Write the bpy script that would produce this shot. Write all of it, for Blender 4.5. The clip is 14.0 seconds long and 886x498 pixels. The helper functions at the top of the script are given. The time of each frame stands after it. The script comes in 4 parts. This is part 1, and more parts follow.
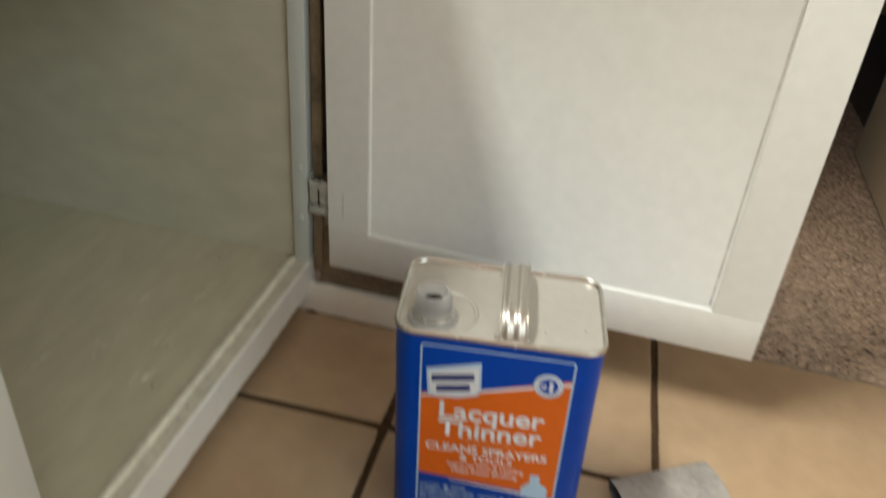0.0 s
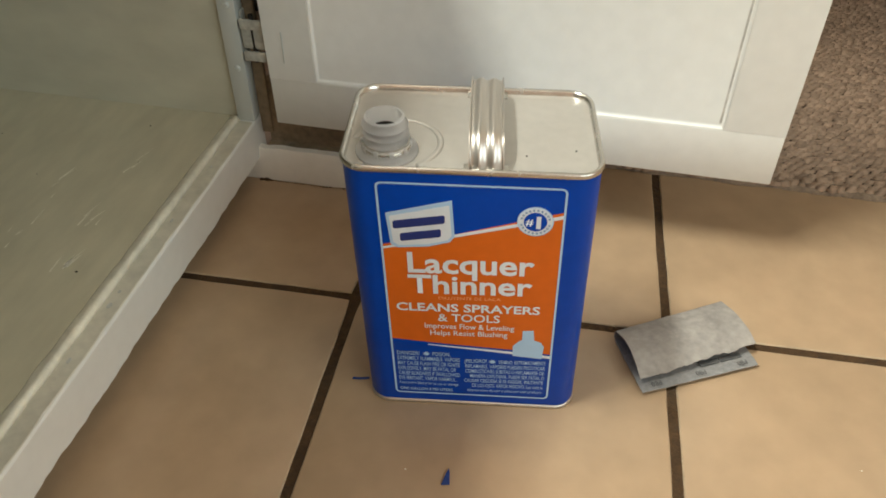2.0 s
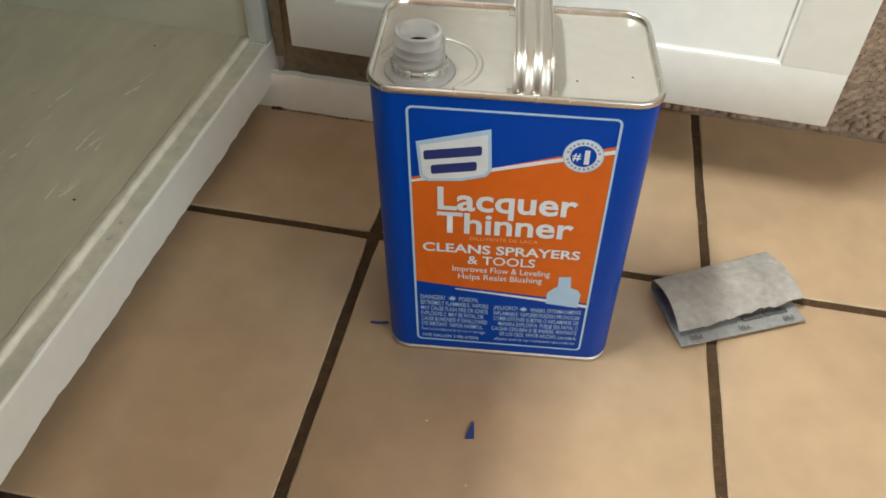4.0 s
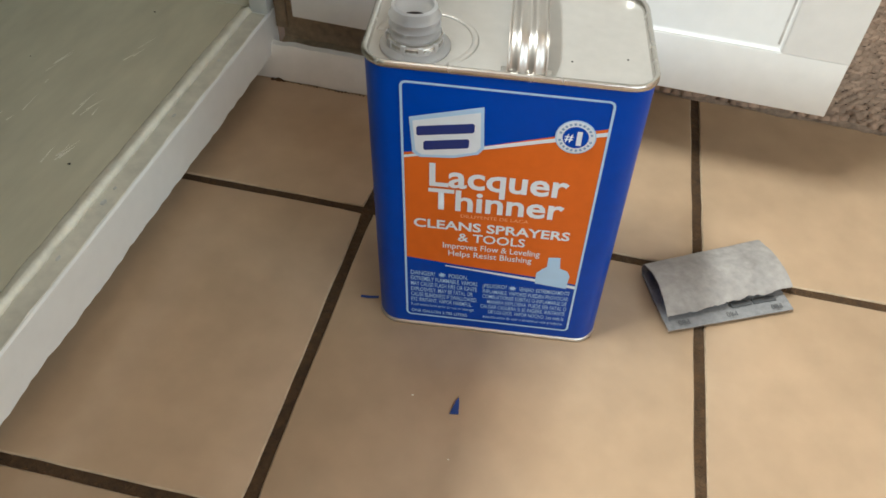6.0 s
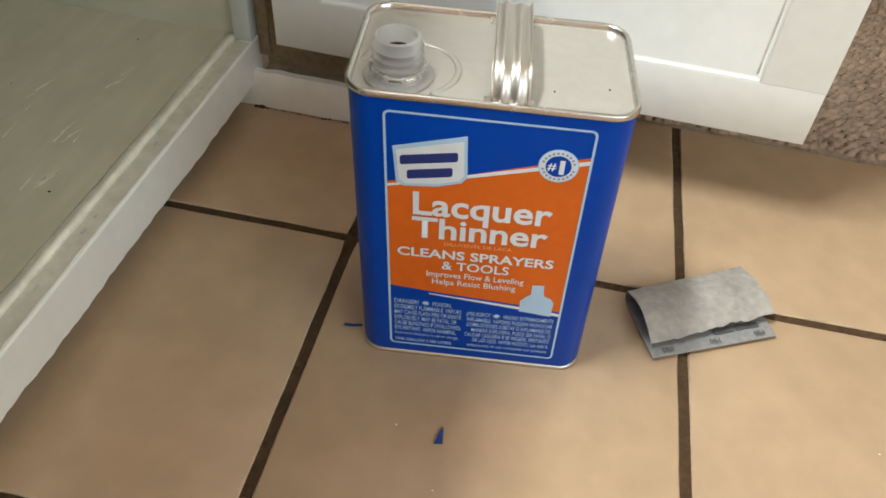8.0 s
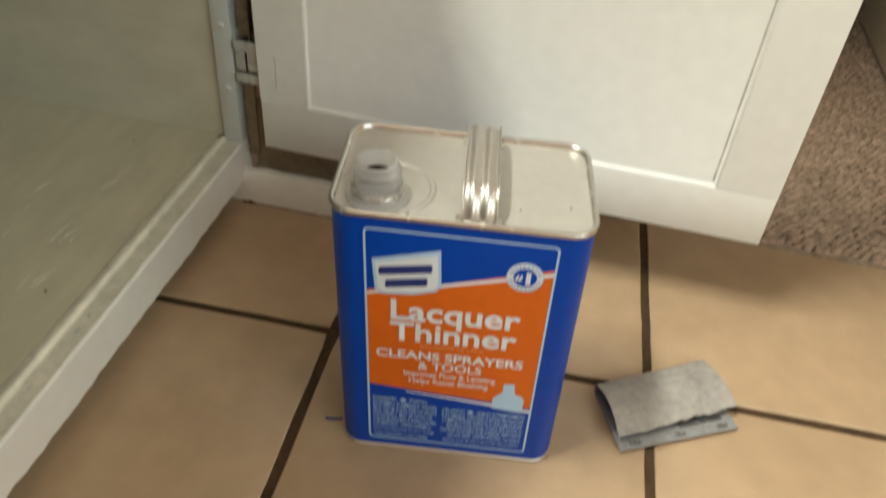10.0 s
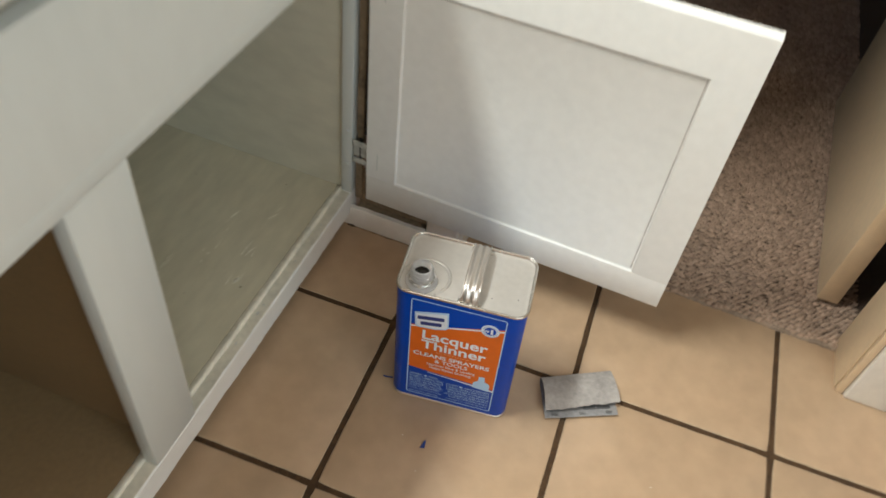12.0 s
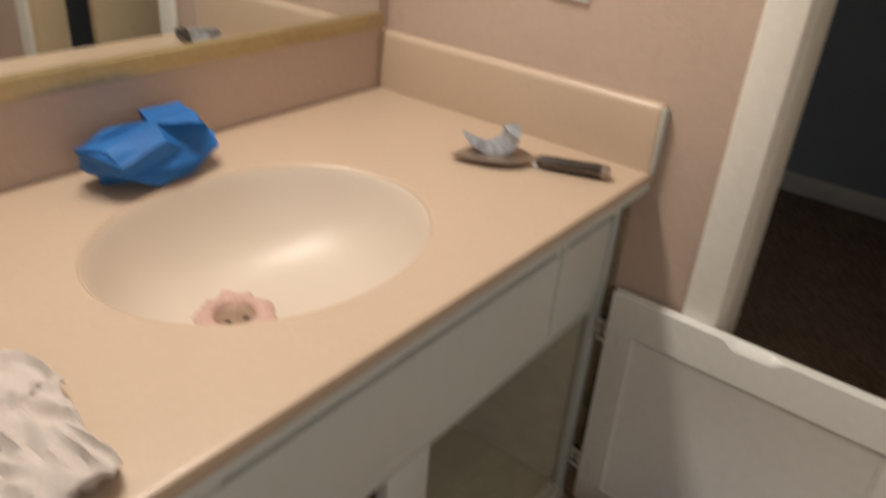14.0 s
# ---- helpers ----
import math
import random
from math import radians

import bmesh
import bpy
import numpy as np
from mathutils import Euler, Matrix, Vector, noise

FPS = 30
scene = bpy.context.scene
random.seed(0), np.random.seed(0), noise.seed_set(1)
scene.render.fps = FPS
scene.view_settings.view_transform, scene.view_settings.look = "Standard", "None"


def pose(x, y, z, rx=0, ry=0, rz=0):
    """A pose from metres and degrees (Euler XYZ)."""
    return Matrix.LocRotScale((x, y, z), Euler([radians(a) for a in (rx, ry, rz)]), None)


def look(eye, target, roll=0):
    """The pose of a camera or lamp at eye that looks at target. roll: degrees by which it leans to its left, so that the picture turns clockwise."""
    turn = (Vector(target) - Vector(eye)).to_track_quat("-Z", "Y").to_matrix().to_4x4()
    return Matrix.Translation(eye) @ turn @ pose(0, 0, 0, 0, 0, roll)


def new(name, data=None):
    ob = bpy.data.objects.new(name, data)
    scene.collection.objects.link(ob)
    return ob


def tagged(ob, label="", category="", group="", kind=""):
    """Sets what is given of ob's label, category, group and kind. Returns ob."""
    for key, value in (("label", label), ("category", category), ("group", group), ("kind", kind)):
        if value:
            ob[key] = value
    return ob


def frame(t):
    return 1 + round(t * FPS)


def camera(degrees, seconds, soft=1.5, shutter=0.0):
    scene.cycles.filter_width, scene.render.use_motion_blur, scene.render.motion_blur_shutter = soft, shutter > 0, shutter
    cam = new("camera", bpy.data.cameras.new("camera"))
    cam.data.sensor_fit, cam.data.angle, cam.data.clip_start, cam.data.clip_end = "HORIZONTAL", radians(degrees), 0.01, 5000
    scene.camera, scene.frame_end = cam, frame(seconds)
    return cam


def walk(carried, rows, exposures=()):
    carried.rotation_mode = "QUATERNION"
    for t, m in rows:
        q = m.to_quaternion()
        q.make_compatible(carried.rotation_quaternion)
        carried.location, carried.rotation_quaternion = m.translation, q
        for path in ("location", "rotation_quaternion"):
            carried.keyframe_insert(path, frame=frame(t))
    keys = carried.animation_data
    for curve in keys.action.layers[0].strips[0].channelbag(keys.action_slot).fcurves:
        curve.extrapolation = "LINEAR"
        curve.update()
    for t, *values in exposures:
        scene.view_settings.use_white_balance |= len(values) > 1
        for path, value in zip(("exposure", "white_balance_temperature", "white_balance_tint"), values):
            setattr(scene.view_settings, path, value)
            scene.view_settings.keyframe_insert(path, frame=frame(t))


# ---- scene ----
cam = camera(60.2, 14.0, 1.6, 0.9)
PATH = [
    (0, (0.169, -0.6, 0.641), (-0.171, 1.045, -0.444), 5.2),
    (0.5, (0.173, -0.575, 0.647), (-0.222, 1.118, -0.342), 1.1),
    (1, (0.178, -0.572, 0.62), (-0.146, 1.089, -0.447), 2.3),
    (1.5, (0.179, -0.547, 0.577), (-0.059, 1.028, -0.633), 2.3),
    (2, (0.181, -0.523, 0.536), (-0.095, 0.955, -0.782), 0.7),
    (2.5, (0.162, -0.506, 0.519), (-0.11, 1.016, -0.75), 0.4),
    (3, (0.156, -0.496, 0.507), (-0.07, 0.948, -0.859), 3.5),
    (3.5, (0.155, -0.493, 0.497), (-0.112, 0.903, -0.91), 2.0),
    (6, (0.164, -0.494, 0.498), (-0.093, 0.846, -0.964), 4.1),
    (6.5, (0.164, -0.493, 0.499), (-0.116, 0.845, -0.962), 3.6),
    (7, (0.163, -0.491, 0.497), (-0.106, 0.846, -0.966), 3.7),
    (7.5, (0.163, -0.491, 0.498), (-0.083, 0.877, -0.94), 4.5),
    (10, (0.169, -0.499, 0.544), (-0.057, 1.017, -0.74), 5.8),
    (10.5, (0.173, -0.527, 0.603), (-0.143, 1.047, -0.589), 4.0),
    (11, (0.197, -0.58, 0.674), (-0.24, 0.865, -0.638), 5.5),
    (11.5, (0.218, -0.652, 0.873), (-0.131, 0.669, -0.588), 6.4),
    (11.8, (0.23, -0.687, 0.967), (-0.11, 0.63, -0.499), 8.0),
    (12, (0.247, -0.718, 1.012), (-0.096, 0.588, -0.463), 8.7),
    (12.2, (0.259, -0.747, 1.062), (-0.182, 0.587, -0.361), 7.9),
    (12.5, (0.276, -0.796, 1.127), (-0.282, 0.561, -0.232), 7.2),
    (13, (0.281, -0.861, 1.192), (-0.415, 0.562, -0.029), 6.2),
    (13.5, (0.294, -0.922, 1.235), (-0.601, 0.518, 0.173), 5.8),
    (13.6, (0.290, -0.925, 1.236), (-0.62, 0.502, 0.166), 5.8),
    (13.8, (0.282, -0.931, 1.239), (-0.672, 0.494, 0.209), 5.6),
    (14, (0.274, -0.936, 1.242), (-0.745, 0.49, 0.279), 4.9),
]
walk(cam, [(t, look(eye, target, roll)) for t, eye, target, roll in PATH],
     exposures=((0, -0.23, 6200, 2), (1.0, -0.32, 6300, 5), (2.0, -0.15, 6350, 1), (2.5, -0.13, 6350, 0), (3.0, -0.08, 6250, 0), (3.7, -0.05, 6080, 1), (6.0, 0.02, 5720, 2), (7.5, 0.04, 5800, 2), (10.0, -0.08, 6480, 0), (10.5, -0.2, 6450, 3),
                (11.0, -0.16, 6200, 4), (11.5, -0.14, 6080, 3), (12.0, -0.23, 5980, 4), (12.4, -0.28, 6180, 7), (12.7, -0.54, 6250, 9), (13.0, -1.0, 6330, 11), (13.3, -1.40, 6450, 11), (13.7, -1.47, 6560, 11), (14, -1.60, 6850, 13)))

# ---- light ----
world = bpy.data.worlds.new("sky")
scene.world = world
world.use_nodes = True
wn = world.node_tree.nodes
sky = wn.new("ShaderNodeTexSky")
sky.sky_type = "NISHITA"
sky.sun_disc = False
sky.sun_elevation, sky.sun_rotation = radians(35), radians(90)
world.node_tree.links.new(sky.outputs["Color"], wn["Background"].inputs["Color"])
wn["Background"].inputs["Strength"].default_value = 0.1


def area(name, eye, target, sx, sy, watts, colour):
    data = bpy.data.lights.new(name, "AREA")
    data.shape, data.size, data.size_y, data.energy, data.color = "RECTANGLE", sx, sy, watts, colour
    ob = new(name, data)
    ob.matrix_world = look(eye, target)
    return ob


bar = area("vanity_light", (0, 0, 0), (0, 0, -1), 0.14, 0.70, 50.0, (1.0, 0.95, 0.87))
bar.matrix_world = pose(-0.60, -0.44, 2.05, 0, -36, 0)
area("window_daylight", (1.62, -1.40, 1.50), (0.0, -0.40, 0.45), 1.75, 1.10, 25.0, (0.90, 0.95, 0.92))


# ---- materials ----
def material(name, colour, rough=0.5, metal=0.0, vary=0.12, coarse=4.0, fine=60.0, bump=0.1, bump_scale=180.0, distance=0.001,
             stretch=(1, 1, 1), island=0.0, coat=0.0, spec=0.5, even=False):
    """A paint, stone or metal with slow and fine changes of tone, uneven gloss and a little relief."""
    m = bpy.data.materials.new(name)
    m.use_nodes = True
    n, ln = m.node_tree.nodes, m.node_tree.links.new
    shader = n["Principled BSDF"]
    co = n.new("ShaderNodeTexCoord")
    mp = n.new("ShaderNodeMapping")
    mp.inputs["Scale"].default_value = stretch
    ln(co.outputs["Object"], mp.inputs["Vector"])
    a, b, c = (n.new("ShaderNodeTexNoise") for _ in range(3))
    for tex, scale in ((a, coarse), (b, fine), (c, bump_scale)):
        tex.inputs["Scale"].default_value = scale
        tex.inputs["Detail"].default_value = 5
        ln(mp.outputs["Vector"], tex.inputs["Vector"])
    add = n.new("ShaderNodeMath")
    add.operation = "ADD"
    ln(a.outputs["Fac"], add.inputs[0])
    ln(b.outputs["Fac"], add.inputs[1])
    last = add.outputs[0]
    if island:
        info = n.new("ShaderNodeObjectInfo")
        mul = n.new("ShaderNodeMath")
        mul.operation = "MULTIPLY_ADD"
        mul.inputs[1].default_value = island
        ln(info.outputs["Random"], mul.inputs[0])
        ln(last, mul.inputs[2])
        last = mul.outputs[0]
    ramp = n.new("ShaderNodeMapRange")
    ramp.inputs["From Min"].default_value, ramp.inputs["From Max"].default_value = 0.3, 1.7 + island
    ramp.inputs["To Min"].default_value, ramp.inputs["To Max"].default_value = max(1 - 2.2 * vary, 0.1), 1 + 2.2 * vary
    ln(last, ramp.inputs["Value"])
    mix = n.new("ShaderNodeVectorMath")
    mix.operation = "SCALE"
    mix.inputs[0].default_value = colour
    ln(ramp.outputs[0], mix.inputs["Scale"])
    ln(mix.outputs[0], shader.inputs["Base Color"])
    gloss = n.new("ShaderNodeMapRange")
    gloss.inputs["From Min"].default_value, gloss.inputs["From Max"].default_value = 0.0, 1.0
    gloss.inputs["To Min"].default_value, gloss.inputs["To Max"].default_value = max(rough - 0.07, 0.02), min(rough + 0.09, 1)
    ln(b.outputs["Fac"], gloss.inputs["Value"])
    if even:
        shader.inputs["Roughness"].default_value = rough
    else:
        ln(gloss.outputs[0], shader.inputs["Roughness"])
    shader.inputs["Metallic"].default_value = metal
    shader.inputs["Coat Weight"].default_value = coat
    shader.inputs["Specular IOR Level"].default_value = spec
    if bump:
        bp = n.new("ShaderNodeBump")
        bp.inputs["Strength"].default_value, bp.inputs["Distance"].default_value = bump, distance
        ln(c.outputs["Fac"], bp.inputs["Height"])
        ln(bp.outputs["Normal"], shader.inputs["Normal"])
    return m


# cabinet white greyed: the shade under the countertop is in this colour
PAINT = material("white_enamel_shaded", (0.585, 0.615, 0.585), 0.38, 0, 0.025, 6, 50, 0.12, 90, 0.001, (1, 1, 0.35))
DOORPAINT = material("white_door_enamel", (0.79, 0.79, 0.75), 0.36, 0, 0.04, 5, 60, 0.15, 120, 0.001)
INSIDE = material("painted_cabinet_inside", (0.57, 0.55, 0.435), 0.50, 0, 0.09, 5, 40, 0.35, 70, 0.001, (0.5, 1, 1))
SHELFPAINT = material("worn_painted_shelf", (0.52, 0.48, 0.35), 0.45, 0, 0.12, 6, 60, 0.25, 80, 0.0010, (1, 0.3, 1))
RAILTOP = material("dirty_rail_paint", (0.60, 0.57, 0.47), 0.55, 0, 0.16, 18, 90, 0.5, 120, 0.001)
BROWN = material("bare_particle_board", (0.21, 0.14, 0.065), 0.7, 0, 0.12, 6, 140, 0.3, 200, 0.001)
CAULK = material("yellowed_caulk", (0.78, 0.75, 0.63), 0.6, 0, 0.14, 20, 90, 0.6, 120, 0.002)
TILE = material("tan_ceramic", (0.43, 0.303, 0.190), 0.30, 0, 0.13, 5.0, 28, 0.06, 40, 0.001, island=0.25, even=True)
WOOD = material("dark_brown_wood", (0.28, 0.18, 0.10), 0.45, 0, 0.2, 3, 40, 0.2, 90, 0.001, (6, 6, 0.6))
EDGE_GREY = material("grey_edge_line", (0.56, 0.54, 0.50), 0.8, 0, 0.25, 30, 160, 0.3, 160, 0.001)
DIRT = material("bare_dirty_wall", (0.26, 0.20, 0.13), 0.85, 0, 0.35, 22, 120, 0.8, 160, 0.002)
# pale bevel colour that carries the highlight along the tile edges
TILE_EDGE = material("tile_edge_highlight", (0.50, 0.38, 0.25), 0.6, 0, 0.2, 30, 160, 0.4, 200, 0.001)
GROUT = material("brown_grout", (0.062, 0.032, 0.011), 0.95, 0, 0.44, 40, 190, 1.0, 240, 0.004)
COUNTER = material("tan_cultured_marble", (0.555, 0.425, 0.315), 0.36, 0, 0.035, 3, 140, 0.0, 300, 0.0005, coat=0.12, even=True)
BASIN = material("cream_cultured_marble", (0.67, 0.58, 0.49), 0.37, 0, 0.014, 4, 9, 0.0, 200, 0.0005, coat=0.0, even=True)
WALL = material("taupe_wall_paint", (0.52, 0.395, 0.32), 0.75, 0, 0.06, 3, 80, 0.5, 140, 0.0015)
TRIM = material("white_trim_paint", (0.80, 0.77, 0.70), 0.42, 0, 0.06, 5, 60, 0.25, 70, 0.001)
CREAM = material("cream_door_paint", (0.74, 0.58, 0.38), 0.45, 0, 0.06, 4, 60, 0.2, 80, 0.001)
CEIL = material("ceiling_paint", (0.80, 0.77, 0.72), 0.9, 0, 0.04, 3, 80, 0.5, 120, 0.002)
ROOM = material("grey_room_paint", (0.34, 0.375, 0.42), 0.85, 0, 0.06, 3, 60, 0.3, 120, 0.002)
# base far darker than the pile: shade between the loops is its colour
CARPET = material("brown_carpet_gap_shade", (0.085, 0.056, 0.038), 0.95, 0, 0.25, 7, 170, 1.0, 260, 0.004)
FRAYED = material("frayed_carpet_backing", (0.27, 0.205, 0.15), 0.95, 0, 0.35, 30, 200, 0.8, 260, 0.002)
PILE = material("brown_loop_pile", (0.395, 0.283, 0.205), 0.95, 0, 0.13, 7, 170, 0.6, 260, 0.002)
pn = PILE.node_tree
tuft = pn.nodes.new("ShaderNodeNewGeometry")
spread = pn.nodes.new("ShaderNodeMapRange")
spread.inputs["To Min"].default_value, spread.inputs["To Max"].default_value = 0.78, 1.22
pn.links.new(tuft.outputs["Random Per Island"], spread.inputs["Value"])
tone = pn.nodes.new("ShaderNodeVectorMath")
tone.operation = "SCALE"
paint_in = pn.nodes["Principled BSDF"].inputs["Base Color"]
pn.links.new(paint_in.links[0].from_socket, tone.inputs[0])
pn.links.new(spread.outputs[0], tone.inputs["Scale"])
pn.links.new(tone.outputs[0], paint_in)
TIN = material("bright_tinplate", (0.62, 0.60, 0.56), 0.24, 1.0, 0.06, 12, 90, 0.04, 60, 0.0005)
TOPTIN = material("dull_cream_tinplate", (0.56, 0.535, 0.495), 0.38, 0.6, 0.06, 14, 120, 0.1, 50, 0.0008)
STRAP = material("brushed_tin_strap", (0.60, 0.57, 0.53), 0.36, 1.0, 0.06, 12, 90, 0.05, 60, 0.0005, (8, 0.5, 1))
BLUE = material("blue_can_lacquer", (0.0008, 0.056, 0.44), 0.32, 0, 0.08, 9, 90, 0.03, 90, 0.0005, spec=0.15)
ORANGE = material("orange_print", (0.66, 0.135, 0.010), 0.34, 0, 0.06, 12, 120, 0.03, 90, 0.0005, spec=0.25)
PALEBLUE = material("pale_blue_print", (0.42, 0.62, 0.86), 0.35, 0, 0.04, 20, 140, 0, 90)
PRINTBLUE = material("faded_blue_print", (0.24, 0.36, 0.56), 0.35, 0, 0.05, 20, 140, 0, 90)
WHITE = material("white_print", (0.72, 0.78, 0.86), 0.35, 0, 0.04, 20, 140, 0, 90)
PEACH = material("peach_print", (0.85, 0.42, 0.20), 0.35, 0, 0.04, 20, 140, 0, 90)
NAVY = material("navy_print", (0.012, 0.03, 0.19), 0.35, 0, 0.06, 20, 140, 0, 90)
PAPER = material("grey_sandpaper_back", (0.325, 0.30, 0.275), 0.85, 0, 0.24, 28, 140, 0.6, 220, 0.001)
# darker grey for the lower flap's visible front
PAPER_DARKER = material("darker_sandpaper_front", (0.26, 0.255, 0.25), 0.9, 0, 0.2, 28, 240, 0.7, 400, 0.001)
GRIT = material("dark_sandpaper_grit", (0.20, 0.195, 0.19), 0.95, 0, 0.3, 30, 600, 1.0, 900, 0.001)
PRINTGREY = material("dark_grey_print", (0.09, 0.09, 0.09), 0.8, 0, 0.2, 60, 300, 0, 90)
TAPE = material("blue_masking_tape", (0.012, 0.045, 0.21), 0.6, 0, 0.15, 60, 300, 0.2, 300, 0.0005)
MASKING = material("blue_masking_paper", (0.006, 0.125, 0.40), 0.6, 0, 0.14, 18, 120, 0.4, 90, 0.001)
CLOTH = material("white_cotton_rag", (0.56, 0.50, 0.46), 0.95, 0, 0.08, 12, 240, 0.3, 500, 0.001)
STEEL = material("scuffed_steel_blade", (0.36, 0.29, 0.24), 0.38, 0.75, 0.25, 25, 160, 0.2, 120, 0.0006, (1, 6, 1))
HANDLE = material("dark_brown_handle", (0.020, 0.013, 0.009), 0.4, 0, 0.3, 30, 140, 0.1, 120)
HINGEMETAL = material("painted_over_hinge", (0.50, 0.50, 0.46), 0.4, 0.2, 0.3, 60, 200, 0.5, 150, 0.001)
DARK = material("dark_metal_and_shade", (0.035, 0.03, 0.025), 0.5, 0.4, 0.3, 60, 200, 0.3, 150, 0.001)
SCRAP = material("grey_caulk_scrap", (0.27, 0.28, 0.30), 0.8, 0, 0.3, 40, 160, 0.8, 160, 0.002)
PINK = material("pink_residue", (0.57, 0.375, 0.325), 0.7, 0, 0.14, 30, 200, 0.4, 140, 0.0015)
STRAINER = material("stained_strainer", (0.33, 0.22, 0.155), 0.5, 0.2, 0.25, 40, 160, 0.5, 160, 0.001)
GOLD = material("aged_brass_trim", (0.46, 0.36, 0.19), 0.35, 0.5, 0.12, 10, 90, 0.1, 100, 0.0006)
WHITEPLASTIC = material("white_plastic", (0.72, 0.74, 0.74), 0.4, 0, 0.05, 20, 90, 0.05, 100)

# pale tile dust lying on stretches of the grout
gn = GROUT.node_tree
gco = gn.nodes.new("ShaderNodeTexCoord")
dust = gn.nodes.new("ShaderNodeTexNoise")
dust.inputs["Scale"].default_value, dust.inputs["Detail"].default_value = 9.0, 6
gn.links.new(gco.outputs["Object"], dust.inputs["Vector"])
patch = gn.nodes.new("ShaderNodeMapRange")
patch.inputs["From Min"].default_value, patch.inputs["From Max"].default_value, patch.inputs["To Max"].default_value = 0.60, 0.78, 0.18
gn.links.new(dust.outputs["Fac"], patch.inputs["Value"])
dusty = gn.nodes.new("ShaderNodeMix")
dusty.data_type = "RGBA"
g_in = gn.nodes["Principled BSDF"].inputs["Base Color"]
gn.links.new(patch.outputs[0], dusty.inputs[0])
gn.links.new(g_in.links[0].from_socket, dusty.inputs[6])
dusty.inputs[7].default_value = (0.34, 0.26, 0.17, 1)
gn.links.new(dusty.outputs[2], g_in)

MIRROR = bpy.data.materials.new("mirror_glass")
MIRROR.use_nodes = True
mb = MIRROR.node_tree.nodes["Principled BSDF"]
mb.inputs["Base Color"].default_value = (0.86, 0.88, 0.86, 1)
mb.inputs["Metallic"].default_value, mb.inputs["Roughness"].default_value = 1, 0.02

MILKY = bpy.data.materials.new("translucent_plastic")
MILKY.use_nodes = True
mk = MILKY.node_tree.nodes["Principled BSDF"]
mk.inputs["Base Color"].default_value = (0.95, 0.95, 0.96, 1)
mk.inputs["Roughness"].default_value = 0.28
mk.inputs["Transmission Weight"].default_value = 0.80
mk.inputs["IOR"].default_value = 1.18


# ---- building helpers ----
def box(bm, x0, x1, y0, y1, z0, z1, bevel=0.0, segments=2):
    """Adds a box with softened edges."""
    v = [bm.verts.new((x, y, z)) for x in (x0, x1) for y in (y0, y1) for z in (z0, z1)]
    faces = [bm.faces.new([v[i] for i in f]) for f in
             ((0, 1, 3, 2), (4, 6, 7, 5), (0, 4, 5, 1), (2, 3, 7, 6), (0, 2, 6, 4), (1, 5, 7, 3))]
    if bevel:
        edges = list({e for f in faces for e in f.edges})
        bmesh.ops.bevel(bm, geom=edges, offset=bevel, segments=segments, profile=0.5, affect="EDGES")


def boxed(*args, bevel=0.0, segments=2):
    bm = bmesh.new()
    box(bm, *args, bevel=bevel, segments=segments)
    return bm


def finish(bm, name, mat, smooth):
    bmesh.ops.recalc_face_normals(bm, faces=bm.faces)
    me = bpy.data.meshes.new(name)
    bm.to_mesh(me)
    bm.free()
    for m in (mat if isinstance(mat, (list, tuple)) else (mat,)):
        me.materials.append(m)
    if smooth:
        me.polygons.foreach_set("use_smooth", [True] * len(me.polygons))
        if smooth != "all":
            me.set_sharp_from_angle(angle=radians(smooth if smooth is not True else 35))
    return me


def part(name, bm, mat, parent, label="", smooth=True):
    """Links a bmesh as one mesh under a thing or under a part."""
    ob = new(name, finish(bm, name, mat, smooth))
    ob.parent = parent
    if parent is not None and parent.type == "MESH":
        ob.matrix_parent_inverse = Matrix()
    return tagged(ob, label)


def thing(name, label, category, m=None, group="", kind=""):
    """An empty at the base of a thing, that carries its parts."""
    ob = new(name)
    ob.empty_display_size = 0.05
    if m is not None:
        ob.matrix_world = m
    return tagged(ob, label, category, group, kind)


def solid(name, bm, mat, label, category, m=None, kind="", smooth=True, group=""):
    """A thing of a single mesh."""
    ob = new(name, finish(bm, name, mat, smooth))
    if m is not None:
        ob.matrix_world = m
    return tagged(ob, label, category, group, kind)


def outline(w, d, r, segments=7):
    """Corner-rounded rectangle round the origin, anticlockwise."""
    pts = []
    for cx, cy, a0 in ((w / 2 - r, d / 2 - r, 0), (-w / 2 + r, d / 2 - r, 90), (-w / 2 + r, -d / 2 + r, 180), (w / 2 - r, -d / 2 + r, 270)):
        for i in range(segments + 1):
            a = radians(a0 + 90 * i / segments)
            pts.append((cx + r * math.cos(a), cy + r * math.sin(a)))
    return pts


def loft(bm, rings, close_first=True, close_last=True):
    """Skins closed rings of equal length."""
    rows = [[bm.verts.new(p) for p in ring] for ring in rings]
    n = len(rows[0])
    for a, b in zip(rows, rows[1:]):
        for i in range(n):
            bm.faces.new((a[i], a[(i + 1) % n], b[(i + 1) % n], b[i]))
    if close_first:
        bm.faces.new(rows[0][::-1])
    if close_last:
        bm.faces.new(rows[-1])
    return rows


def turned(bm, profile, cx=0.0, cy=0.0, segments=28, close_first=False, close_last=False):
    """A lathe form from (radius, height) pairs."""
    rings = [[(cx + r * math.cos(2 * math.pi * i / segments), cy + r * math.sin(2 * math.pi * i / segments), z) for i in range(segments)]
             for r, z in profile]
    loft(bm, rings, close_first, close_last)


